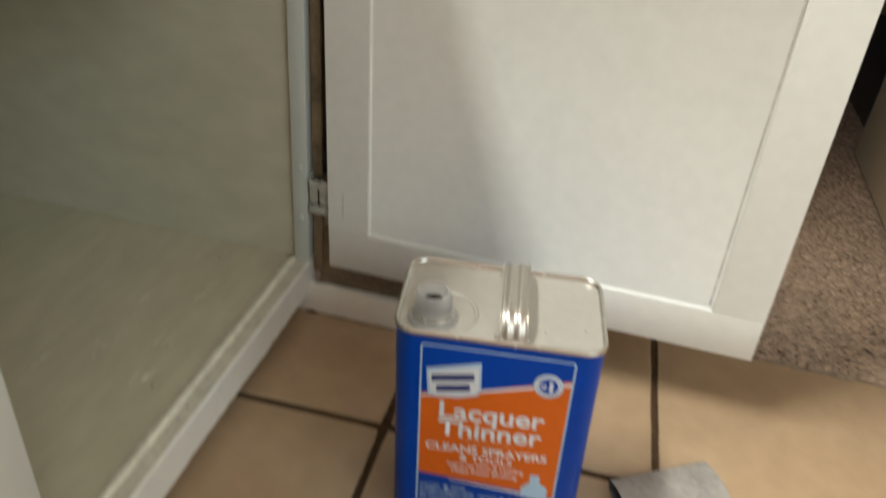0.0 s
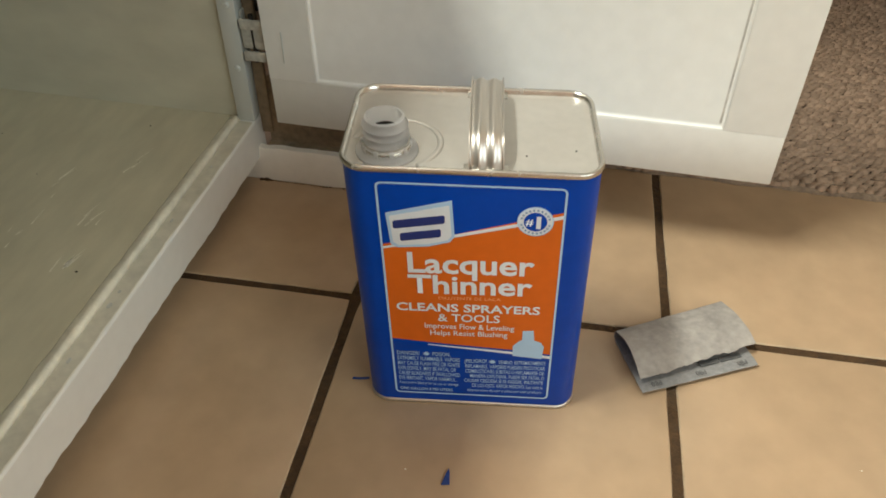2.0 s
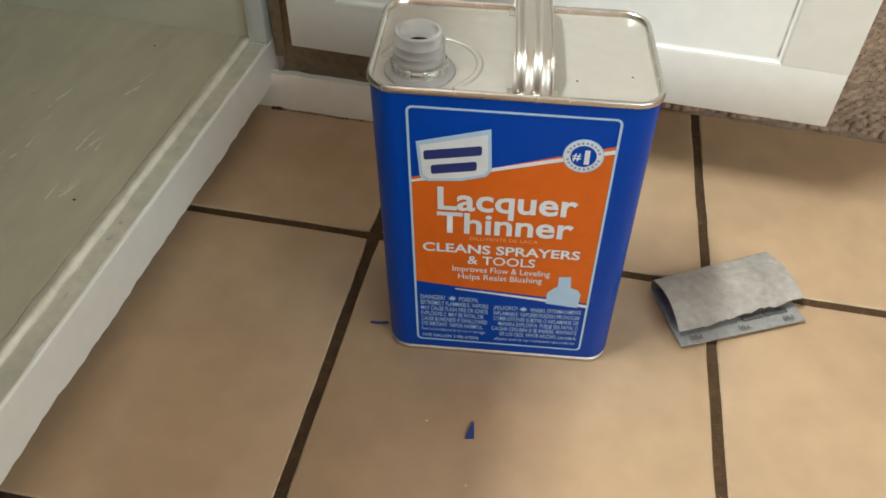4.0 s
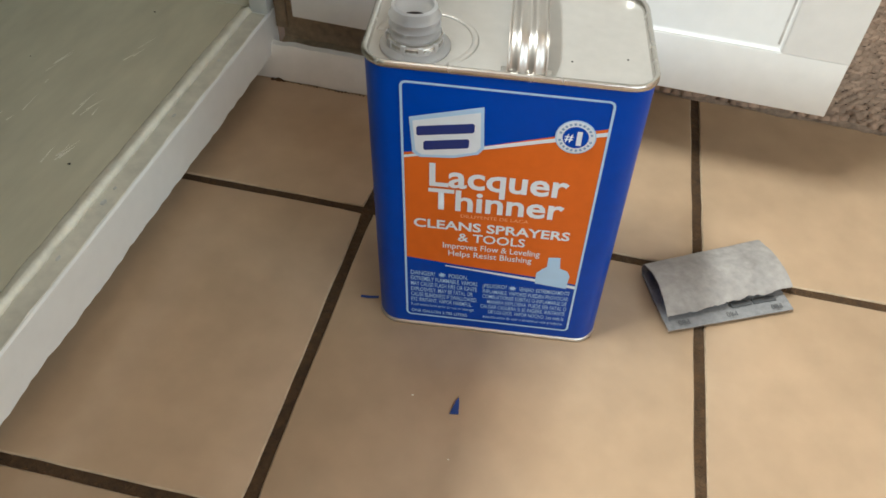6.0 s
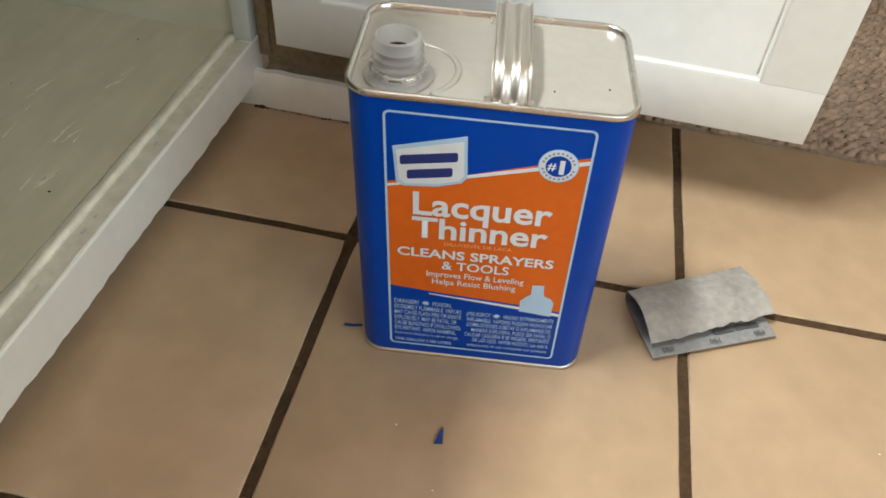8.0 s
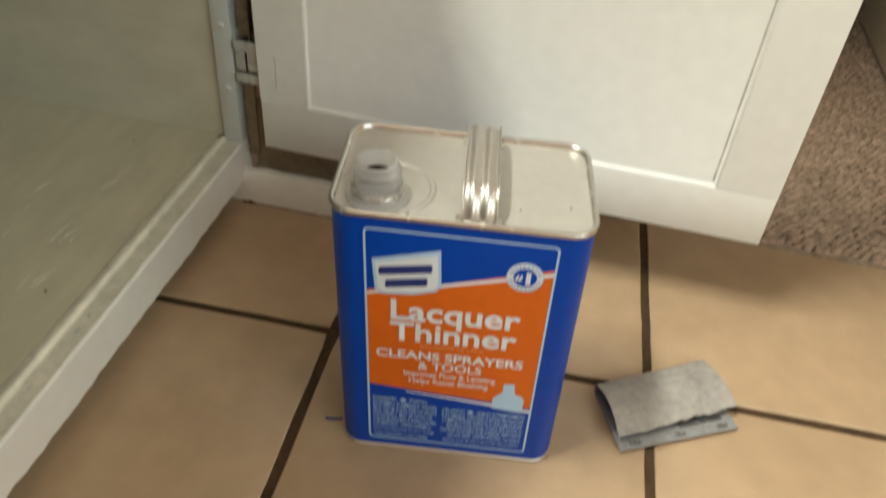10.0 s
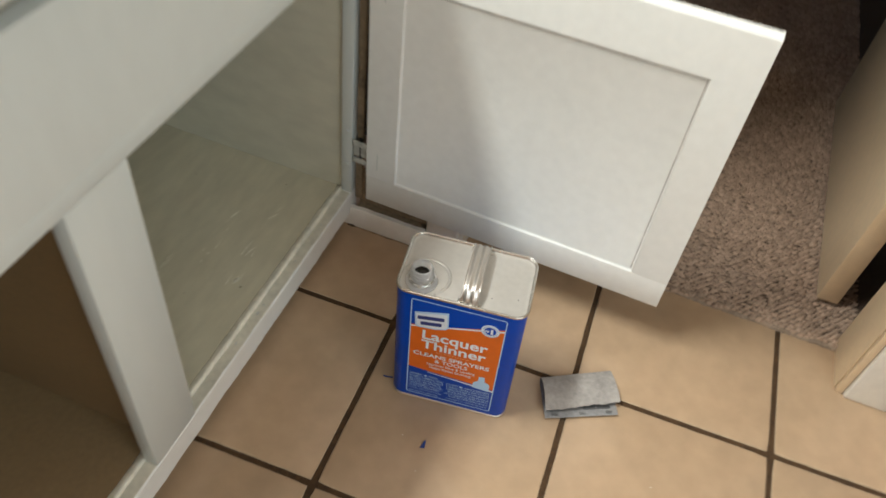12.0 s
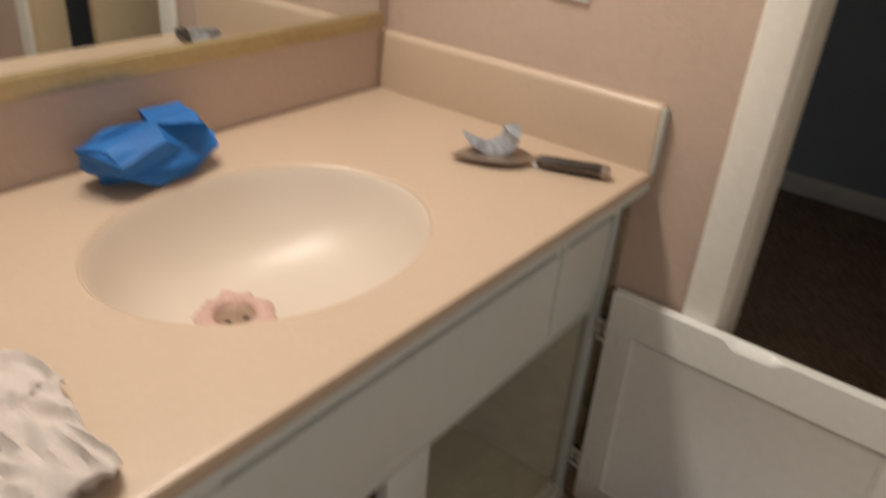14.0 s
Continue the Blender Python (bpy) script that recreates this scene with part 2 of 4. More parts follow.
def plate(bm, pts, y, thick=0.00012):
    """A thin printed patch on the plane y, outline given as (x, z)."""
    n = len(pts)
    front = [bm.verts.new((x, y - thick, z)) for x, z in pts]
    back = [bm.verts.new((x, y, z)) for x, z in pts]
    bm.faces.new(front)
    for i in range(n):
        bm.faces.new((front[i], back[i], back[(i + 1) % n], front[(i + 1) % n]))


def letters(body, bold=0.0):
    """The outlines of a line of writing as a flat mesh, in units of the type size."""
    cu = bpy.data.curves.new("type", "FONT")
    cu.body, cu.size, cu.offset, cu.resolution_u = body, 1.0, bold, 3
    ob = new("type", cu)
    me = bpy.data.meshes.new_from_object(ob.evaluated_get(bpy.context.evaluated_depsgraph_get()))
    bpy.data.objects.remove(ob)
    return me


def write(body, u0, u1, v_base, cap, y, mat, parent, name="lettering", bold=0.0, drop=0.0):
    """A line of writing on the label between u0 and u1 (mm), its foot at v_base, capitals of the height cap."""
    me = letters(body, bold)
    co = np.zeros(len(me.vertices) * 3)
    me.vertices.foreach_get("co", co)
    co = co.reshape(-1, 3)
    x0, x1 = co[:, 0].min(), co[:, 0].max()
    share = (co[:, 0] - x0) / (x1 - x0)
    out = np.zeros_like(co)
    out[:, 0] = label_x(u0 + share * (u1 - u0))
    out[:, 2] = label_z(v_base + drop * share) + co[:, 1] / 0.69 * cap / 1000
    out[:, 1] = y
    me.vertices.foreach_set("co", out.ravel())
    me.materials.clear()
    me.materials.append(mat)
    ob = new(name, me)
    ob.parent = parent
    return ob


# ---- measures of the place ----
FACE = -0.163      # front of the vanity's face frame
WALL_Y = 0.182     # wall at the vanity's end, with the doorway
BACK = -0.70       # wall behind the vanity
TOP = 0.79         # countertop
SOUTH, EAST, HEIGHT = -2.30, 1.65, 2.40

# ---- setting ----
bm = bmesh.new()
box(bm, BACK - 0.12, 0.018, WALL_Y, 0.275, -0.02, HEIGHT)
box(bm, 0.715, EAST + 0.12, WALL_Y, 0.275, -0.02, HEIGHT)
box(bm, 0.018, 0.715, WALL_Y, 0.275, 2.06, HEIGHT)
solid("wall_north", bm, WALL, "taupe painted wall with a doorway at the vanity's end", "wall", kind="structure", smooth=False)
solid("wall_west", boxed(BACK - 0.12, BACK, SOUTH - 0.12, WALL_Y - 0.001, -0.02, HEIGHT), WALL, "taupe painted wall behind the vanity", "wall", kind="structure", smooth=False)
solid("wall_south", boxed(BACK, EAST + 0.12, SOUTH - 0.12, SOUTH, -0.02, HEIGHT), WALL, "plain taupe painted bathroom wall", "wall", kind="structure", smooth=False)
bm = bmesh.new()
box(bm, EAST, EAST + 0.12, SOUTH + 0.001, WALL_Y - 0.001, -0.02, 0.90)
box(bm, EAST, EAST + 0.12, SOUTH + 0.001, WALL_Y - 0.001, 2.10, HEIGHT)
box(bm, EAST, EAST + 0.12, SOUTH + 0.001, -2.28, 0.90, 2.10)
box(bm, EAST, EAST + 0.12, -0.50, WALL_Y - 0.001, 0.90, 2.10)
solid("wall_east", bm, WALL, "taupe painted wall with a window opening", "wall", kind="structure", smooth=False)
solid("ceiling", boxed(BACK - 0.12, EAST + 0.12, SOUTH - 0.12, 0.274, HEIGHT, HEIGHT + 0.1), CEIL, "plain off-white painted ceiling", "ceiling", kind="structure", smooth=False)

# the dark room past the doorway
bm = bmesh.new()
box(bm, -1.9, 2.6, 2.36, 2.48, -0.02, HEIGHT)
box(bm, -2.0, -1.9, 0.28, 2.48, -0.02, HEIGHT)
box(bm, 2.5, 2.6, 0.28, 2.36, -0.02, HEIGHT)
solid("wall_far_room", bm, ROOM, "blue-grey walls of the unlit room past the doorway", "wall", kind="structure", smooth=False)
solid("ceiling_far_room", boxed(-2.0, 2.6, 0.276, 2.48, HEIGHT, HEIGHT + 0.1), CEIL, "plain ceiling of the unlit room", "ceiling", kind="structure", smooth=False)
closet = thing("closet_door", "dark brown wooden closet door in the unlit room", "door", pose(0.095, 2.318, 0.012))
part("leaf", boxed(0, 0.76, 0, 0.035, 0, 2.03, bevel=0.003), WOOD, closet)
part("leaf", boxed(0.765, 1.525, 0, 0.035, 0, 2.03, bevel=0.003), WOOD, closet)
solid("baseboard_far_room", boxed(-1.9, 0.09, 2.347, 2.36, 0.0, 0.09, bevel=0.003), TRIM, "painted baseboard of the unlit room", "baseboard", kind="structure")

# baseboard at the end wall, under the open door
bm = bmesh.new()
n = 26
rows = []
for i in range(n + 1):
    x = -0.20 + 0.178 * i / n
    low = 0.0012 + 0.003 * noise.noise((x * 40, 1, 0))
    topz = 0.044 + 0.0025 * noise.noise((x * 55, 5, 0))
    rows.append([(x, 0.168, low), (x, 0.1585 + 0.001 * noise.noise((x * 30, 9, 0)), low), (x, 0.1580, topz - 0.006), (x, 0.1605, topz), (x, 0.168, topz + 0.0005)])
loft(bm, rows)
solid("baseboard", bm, TRIM, "scuffed white baseboard low on the end wall", "baseboard", kind="structure", smooth=30)
bm = bmesh.new()
rows = []
for i in range(31):
    x = -0.155 + 0.130 * i / 30
    h = 0.125 + 0.006 * noise.noise((x * 60, 2, 7))
    g = 0.0420 + 0.0015 * noise.noise((x * 70, 8, 3))
    rows.append([(x, 0.1818, 0.0), (x, 0.1682, 0.0), (x, 0.1682, g), (x, 0.1800, g + 0.0015), (x, 0.1800, h), (x, 0.1818, h)])
loft(bm, rows)
solid("bare_wall_strip", bm, DIRT, "bare dirty brown strip of wall over the baseboard", "wall", kind="structure", smooth=30)

# doorway trim
frame_l = thing("door_casing", "white painted casing round the bathroom doorway", "door casing", kind="structure")
part("casing_board", boxed(-0.022, 0.037, 0.166, 0.1815, 0.0, 2.12, bevel=0.004, segments=3), TRIM, frame_l)
part("jamb", boxed(0.0185, 0.043, 0.1822, 0.280, 0.0, 2.06, bevel=0.001), TRIM, frame_l)
part("casing_board", boxed(0.716, 0.785, 0.166, 0.1815, 0.0, 2.12, bevel=0.004, segments=3), TRIM, frame_l)
part("jamb", boxed(0.702, 0.7145, 0.1822, 0.280, 0.0, 2.06, bevel=0.001), CREAM, frame_l, "cream painted jamb, chipped at its foot")
part("casing_bead", boxed(0.703, 0.7155, 0.172, 0.1815, 0.0, 2.07, bevel=0.003), CREAM, frame_l)
part("head_board", boxed(-0.022, 0.785, 0.1655, 0.1815, 2.121, 2.19, bevel=0.004), TRIM, frame_l)
part("head_jamb", boxed(0.0435, 0.701, 0.1822, 0.280, 2.045, 2.0595), TRIM, frame_l)
solid("baseboard_east", boxed(0.7855, EAST, 0.169, 0.1815, 0.0, 0.085, bevel=0.003), TRIM, "white baseboard beside the doorway", "baseboard", kind="structure")

leaf = thing("door", "cream painted interior door standing open past the doorway", "door", pose(0.6575, 0.3500, 0.02, 0, 0, -1.7))
part("leaf", boxed(0, 0.037, 0, 0.65, 0, 2.0, bevel=0.002), CREAM, leaf)
bm = bmesh.new()
turned(bm, [(0.001, 0.062), (0.022, 0.058), (0.027, 0.045), (0.022, 0.030), (0.010, 0.024), (0.010, 0.008), (0.029, 0.004), (0.029, 0.0)], close_first=True, close_last=True)
bmesh.ops.transform(bm, matrix=Matrix.Translation((0.0, 0.06, 0.95)) @ Matrix.Rotation(radians(-90), 4, "Y"), verts=bm.verts)
part("knob", bm, GOLD, leaf, "round brass knob")

# switch plate on the end wall
plate_ob = thing("switch_plate", "white light switch plate on the taupe wall", "light switch", pose(-0.322, 0.1818, 1.02))
part("cover", boxed(-0.036, 0.036, -0.006, 0, 0.0, 0.115, bevel=0.003), WHITEPLASTIC, plate_ob)
part("toggle", boxed(-0.005, 0.005, -0.014, -0.0058, 0.048, 0.066, bevel=0.002), WHITEPLASTIC, plate_ob)

# mirror
mir = thing("mirror", "wide wall mirror over the vanity with a brass bottom rail", "mirror", pose(BACK, 0, 0))
part("glass", boxed(0.0005, 0.006, -1.28, 0.15, 0.937, 1.95), MIRROR, mir, smooth=False)
part("rail", boxed(0.0005, 0.016, -1.28, 0.152, 0.908, 0.9365, bevel=0.002), GOLD, mir, "dull brass bottom rail")

# ---- vanity ----
van = thing("vanity_cabinet", "white painted bathroom vanity, one door standing open", "vanity", pose(0, 0, 0))
LEFT = -1.28
part("side_panel", boxed(-0.695, -0.1835, 0.168, 0.181, 0.0, 0.752), INSIDE, van, smooth=False)
part("side_panel", boxed(-0.695, -0.1835, LEFT, LEFT + 0.016, 0.0, 0.752), PAINT, van, smooth=False)
part("back_panel", boxed(-0.698, -0.6955, -0.358, 0.1675, 0.0, 0.752), INSIDE, van, smooth=False)
part("back_panel", boxed(-0.698, -0.6955, LEFT + 0.0165, -0.3585, 0.0, 0.752), BROWN, van, "bare brown board", smooth=False)
part("partition", boxed(-0.6945, -0.1835, -0.358, -0.350, 0.0, 0.58), INSIDE, van, smooth=False)
part("partition", boxed(-0.6945, -0.1835, -0.366, -0.3585, 0.0, 0.58), BROWN, van, "bare brown board", smooth=False)


def slab(x0, x1, y0, y1, z0, z1, n, wobble):
    """A long board along y, its top and lower front edge a little uneven."""
    b = bmesh.new()
    ring = []
    for i in range(n + 1):
        y = y0 + (y1 - y0) * i / n
        w = wobble * noise.noise((y * 21, x1 * 7, 2)) + 0.6 * wobble * noise.noise((y * 90, x1, 4))
        e = 0.0022
        ring.append([(x0, y, z0), (x1 - e, y, z0 + w), (x1, y, z0 + w + e), (x1, y, z1 - e), (x1 - e * 0.6, y, z1 - e * 0.3), (x1 - e * 2, y, z1), (x0, y, z1)])
    loft(b, ring)
    return b


part("shelf", slab(-0.695, -0.1835, LEFT + 0.017, -0.3665, 0.060, 0.0785, 30, 0.0), BROWN, van, "bare brown board shelf", smooth=30)
part("shelf", slab(-0.695, -0.1835, -0.3495, 0.1675, 0.060, 0.0785, 60, 0.0), SHELFPAINT, van, "grey-green painted shelf, scratched and worn", smooth=30)
# same cabinet paint; the lighter door white stands in for more light here
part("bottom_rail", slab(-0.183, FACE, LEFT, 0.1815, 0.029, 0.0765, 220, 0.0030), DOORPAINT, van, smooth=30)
bm = bmesh.new()
rows = []
for i in range(181):
    y = LEFT + 0.042 + (0.160 - LEFT - 0.042) * i / 180
    w = 0.0009 * noise.noise((y * 35, 4, 1)) + 0.0006 * noise.noise((y * 150, 2, 6))
    rows.append([(-0.1822, y, 0.0760), (-0.1822, y, 0.0771), (FACE - 0.0026 + w, y, 0.0767), (FACE - 0.0018 + w, y, 0.0752)])
loft(bm, rows)
part("worn_edge", bm, RAILTOP, van, "dirty beige worn paint along the rail's top", smooth=40)
for cy_, cw, cl in ((-0.135, 0.0022, 0.0035), (-0.118, 0.0012, 0.002), (-0.196, 0.0015, 0.003), (-0.02, 0.0014, 0.0028), (0.07, 0.0012, 0.002)):
    b = bmesh.new()
    loft(b, [[(-0.1745 + cw * math.cos(a) * (1 + 0.4 * noise.noise((a, cy_ * 90, 1))), cy_ + cl * math.sin(a), z) for a in (0.2, 1.1, 2.0, 3.3, 4.2, 5.4)] for z in (0.0768, 0.0773)])
    part("paint_chip", b, HINGEMETAL, van, "chipped spot in the paint", smooth=False)
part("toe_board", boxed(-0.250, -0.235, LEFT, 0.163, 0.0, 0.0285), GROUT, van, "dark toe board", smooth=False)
bm = bmesh.new()
rows = []
for i in range(121):
    y = LEFT + 0.02 + (0.166 - LEFT - 0.02) * i / 120
    h = 0.0825 + 0.0012 * noise.noise((y * 70, 3, 1))
    w = 0.0022 + 0.0014 * noise.noise((y * 45, 8, 1)) + 0.0008 * noise.noise((y * 140, 2, 1))
    rows.append([(-0.1915 - w, y, 0.0783), (-0.1895 - w, y, 0.0790), (-0.1865 - w * 0.4, y, h - 0.0018), (-0.1842, y, h - 0.0008), (-0.1828 + w * 0.3, y, h - 0.0020), (-0.1822 + w * 0.8, y, 0.0762)])
loft(bm, rows)
part("caulk_joint", bm, CAULK, van, "lumpy cream caulk joint along the shelf", smooth="all")
part("stile", boxed(-0.183, FACE, 0.1615, 0.1785, 0.0770, 0.7515, bevel=0.0015), PAINT, van)
# brown of this strip holds both the gap's dirt and its shade
part("scribe_strip", boxed(FACE + 0.0005, -0.150, 0.1765, 0.1815, 0.055, 0.75, bevel=0.001), DIRT, van, "dirty bare strip beside the stile, gap shade in its brown")
# near-black strip added where the hinge gap only lies in shade
part("scribe_strip", boxed(-0.1495, -0.118, 0.1795, 0.1815, 0.20, 0.56), DARK, van, "dark strip added for the shade in the hinge gap", smooth=False)
part("stile", boxed(-0.183, FACE, -0.399, -0.315, 0.0770, 0.5295, bevel=0.0015), PAINT, van)
part("stile", boxed(-0.183, FACE, -0.948, -0.866, 0.0770, 0.5295, bevel=0.0015), PAINT, van)
part("stile", boxed(-0.183, FACE, LEFT, LEFT + 0.04, 0.0770, 0.7515, bevel=0.0015), PAINT, van)
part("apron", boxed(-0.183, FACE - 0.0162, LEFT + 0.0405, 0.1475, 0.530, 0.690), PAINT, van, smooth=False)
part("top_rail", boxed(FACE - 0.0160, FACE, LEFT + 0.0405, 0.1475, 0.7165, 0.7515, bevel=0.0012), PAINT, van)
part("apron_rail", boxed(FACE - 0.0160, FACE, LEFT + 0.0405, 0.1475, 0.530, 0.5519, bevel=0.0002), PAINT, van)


def drawer_front(y0, y1, s0, s1):
    """A flush false front: a slot for the fingers is sunk along its top between s0 and s1."""
    b = bmesh.new()
    rows = []
    e = 0.0025
    for y, inset in ((y0, 0.0045), (y0 + e * 0.4, 0.0015), (y0 + e, 0.0003), (y1 - e, 0.0003), (y1 - e * 0.4, 0.0015), (y1, 0.0045)):
        f = FACE - inset
        rows.append([(FACE - 0.0160, y, 0.552), (f, y, 0.552), (f, y, 0.6970), (f - 0.0012, y, 0.7000), (FACE - 0.0150, y, 0.7030), (FACE - 0.0160, y, 0.7030)])
    loft(b, rows)
    front = part("drawer_front", b, PAINT, van, "flush white false drawer front with a sunk finger slot", smooth=30)
    for a, c in ((y0 + 0.001, s0), (s1, y1 - 0.001)):
        if c - a > 0.002:
            part("slot_end", boxed(FACE - 0.0160, FACE - 0.0004, a, c, 0.7031, 0.7163, bevel=0.002), PAINT, front)


drawer_front(-0.662, -0.0205, -0.636, -0.034)
drawer_front(-0.0135, 0.1475, -0.002, 0.1475)
drawer_front(LEFT + 0.0405, -0.6635, LEFT + 0.07, -0.690)

# open cabinet door
DW, DH, DT = 0.5145, 0.484, 0.019
door = new("door_leaf")
door.empty_display_size = 0.05
door.parent = van
door.matrix_basis = pose(-0.131, 0.1510, 0.0865, 0, -0.75, -2.2)


def door_rail(w, z0, z1, notch):
    b = bmesh.new()
    rows = []
    for i in range(81):
        u = w * i / 80
        k = 0.0
        if notch:
            k = min(max((u - 0.192) / 0.022, 0), 1) * min(max((0.292 - u) / 0.022, 0), 1)
            k = k * k * (3 - 2 * k)
        c = 0.002 + 0.013 * k
        d = 0.002 + 0.011 * k
        rows.append([(u, 0, z0), (u, 0, z1 - c), (u, d * 0.35, z1 - c * 0.5), (u, d, z1 - 0.0005), (u, DT, z1), (u, DT, z0)])
    loft(b, rows)
    return b


part("top_rail", door_rail(DW, DH - 0.073, DH, True), DOORPAINT, door, "white door rail with a routed finger pull", smooth=30)
part("bottom_rail", boxed(0, DW, 0, DT, 0, 0.054, bevel=0.0008), DOORPAINT, door)
part("stile", boxed(0, 0.0505, 0, DT, 0.0541, DH - 0.0731), DOORPAINT, door, smooth=False)
part("stile", boxed(DW - 0.0555, DW, 0, DT, 0.0541, DH - 0.0731), DOORPAINT, door, smooth=False)
bm = bmesh.new()
u0, u1, z0, z1 = 0.0506, DW - 0.0556, 0.0541, DH - 0.0731


def rect(inset, y):
    return [(u0 + inset, y, z0 + inset), (u1 - inset, y, z0 + inset), (u1 - inset, y, z1 - inset), (u0 + inset, y, z1 - inset)]


loft(bm, [rect(0.0, DT - 0.001), rect(0.0, 0.0006), rect(0.0008, 0.0005), rect(0.0016, 0.0014), rect(0.0026, 0.0032), rect(0.0042, 0.0040)])
part("panel", bm, DOORPAINT, door, "recessed flat white panel", smooth=50)


# thin grey lines along the panel's right and top edges
for a, c, e, f in ((u1 - 0.0052, u1 - 0.0034, z0 + 0.006, z1 - 0.004), (u0 + 0.010, u1 - 0.0053, z1 - 0.0054, z1 - 0.0036)):
    part("groove_grime", boxed(a, c, 0.0034, 0.0042, e, f), EDGE_GREY, door, "grey line in the panel's groove", smooth=False)


def hinge(z):
    """A cup hinge, painted over, between stile and door."""
    h = thing("hinge", "painted-over cup hinge with dark worn metal", "hinge")
    h.parent = van
    part("plate", boxed(FACE + 0.0004, FACE + 0.0022, 0.1665, 0.178, z - 0.026, z + 0.026, bevel=0.0006), HINGEMETAL, h)
    part("arm", boxed(FACE + 0.0022, -0.1325, 0.160, 0.169, z - 0.012, z + 0.012, bevel=0.003), HINGEMETAL, h)
    for za, zb in ((0.011, 0.022), (-0.024, -0.013)):
        part("link", boxed(-0.160, -0.1335, 0.1575, 0.1605, z + za, z + zb, bevel=0.001), HINGEMETAL, h)
    b = bmesh.new()
    turned(b, [(0.0026, z - 0.026), (0.0026, z + 0.026)], cx=-0.148, cy=0.1622, segments=10, close_first=True, close_last=True)
    part("pin", b, DARK, h)
    b = bmesh.new()
    box(b, -0.1305 + 0.017, -0.1305 + 0.0185, 0.1496, 0.1502, z - 0.018, z + 0.016, bevel=0.0002)
    part("paint_ridge", b, PAINT, h)
    for dz in (-0.036, 0.034):
        b = bmesh.new()
        turned(b, [(0.0001, 0.0022), (0.0026, 0.0018), (0.0038, 0.0)], segments=12, close_first=True)
        bmesh.ops.transform(b, matrix=Matrix.Translation((-0.172, 0.1615, z + dz)) @ Matrix.Rotation(radians(90), 4, "X"), verts=b.verts)
        part("screw_head", b, PAINT, h)
    return h


hinge(0.178)
hinge(0.482)

# countertop with its basin
ctr = thing("countertop", "tan cultured marble vanity top with an oval basin", "countertop", pose(0, 0, 0))
CX, CY, BA, BB = -0.388, -0.380, 0.185, 0.228
bm = bmesh.new()
SEG = 96
x0, x1, y0, y1 = BACK + 0.001, -0.124, LEFT - 0.02, 0.1810


def edge_point(a):
    dx, dy = math.cos(a), math.sin(a)
    ts = []
    if dx > 1e-9: ts.append((x1 - 0.008 - CX) / dx)
    if dx < -1e-9: ts.append((x0 - CX) / dx)
    if dy > 1e-9: ts.append((y1 - CY) / dy)
    if dy < -1e-9: ts.append((y0 - CY) / dy)
    k = min(ts)
    return CX + k * dx, CY + k * dy


angles = sorted([2 * math.pi * i / SEG for i in range(SEG)] + [math.atan2(y - CY, x - CX) % (2 * math.pi) for x in (x0, x1 - 0.008) for y in (y0, y1)])
inner = [(CX + BA * math.cos(a) * 1.012, CY + BB * math.sin(a) * 1.012) for a in angles]
outer = [edge_point(a) for a in angles]
vi = [bm.verts.new((x, y, TOP)) for x, y in inner]
vo = [bm.verts.new((x, y, TOP)) for x, y in outer]
for i in range(len(angles)):
    j = (i + 1) % len(angles)
    bm.faces.new((vi[i], vo[i], vo[j], vi[j]))
part("top", bm, COUNTER, ctr, smooth=False)
bm = bmesh.new()
prof = [(x1 - 0.008, TOP - 0.0001), (x1 - 0.0035, TOP - 0.0003), (x1 - 0.001, TOP - 0.0016), (x1, TOP - 0.0045), (x1, TOP - 0.0175), (x1 - 0.001, TOP - 0.0190),
        (x1 - 0.034, TOP - 0.0190), (x1 - 0.034, TOP - 0.0006)]
loft(bm, [[(x, y, z) for x, z in prof] for y in (y0, y1 - 0.010, y1 - 0.004, y1)])
part("front_edge", bm, COUNTER, ctr, smooth=40)
bm = bmesh.new()
rows = []
for i in range(141):
    y = LEFT + (0.1805 - LEFT) * i / 140
    w = 0.0010 * noise.noise((y * 26, 3, 1)) + 0.0006 * noise.noise((y * 110, 7, 1))
    rows.append([(FACE + 0.0003, y, 0.7545), (x1 - 0.0040, y, 0.7545), (x1 - 0.0022, y, 0.7560), (x1 - 0.0020, y, TOP - 0.0220 + w), (x1 - 0.0035, y, TOP - 0.0200 + w), (FACE + 0.0003, y, TOP - 0.0196)])
loft(bm, rows)
part("edge_strip", bm, PAINT, van, "painted wood strip with a cracked joint under the countertop", smooth=35)
bm = bmesh.new()
rings = []
for s, z in ((1.0125, 0.0), (1.004, -0.0003), (0.994, -0.0014), (0.982, -0.0045), (0.967, -0.0120), (0.940, -0.030), (0.90, -0.052), (0.83, -0.076), (0.73, -0.098), (0.60, -0.114), (0.44, -0.125), (0.28, -0.131), (0.15, -0.134)):
    sx, sy = -0.026 * (1 - s), -0.029 * (1 - s)
    rings.append([(CX + sx + BA * s * math.cos(2 * math.pi * i / SEG), CY + sy + BB * s * math.sin(2 * math.pi * i / SEG), TOP + z) for i in range(SEG)])
loft(bm, rings, False, False)
for f in bm.faces:
    if f.calc_center_median().z > TOP - 0.0045:
        f.material_index = 1
part("basin", bm, (BASIN, COUNTER), ctr, "glossy cream oval basin", smooth="all")
bm = bmesh.new()
prof = [(0.0, TOP - 0.001), (-0.020, TOP - 0.001), (-0.0205, TOP + 0.004), (-0.0205, TOP + 0.098), (-0.019, TOP + 0.105), (-0.014, TOP + 0.110), (-0.006, TOP + 0.111), (0.0, TOP + 0.109)]
rows = []
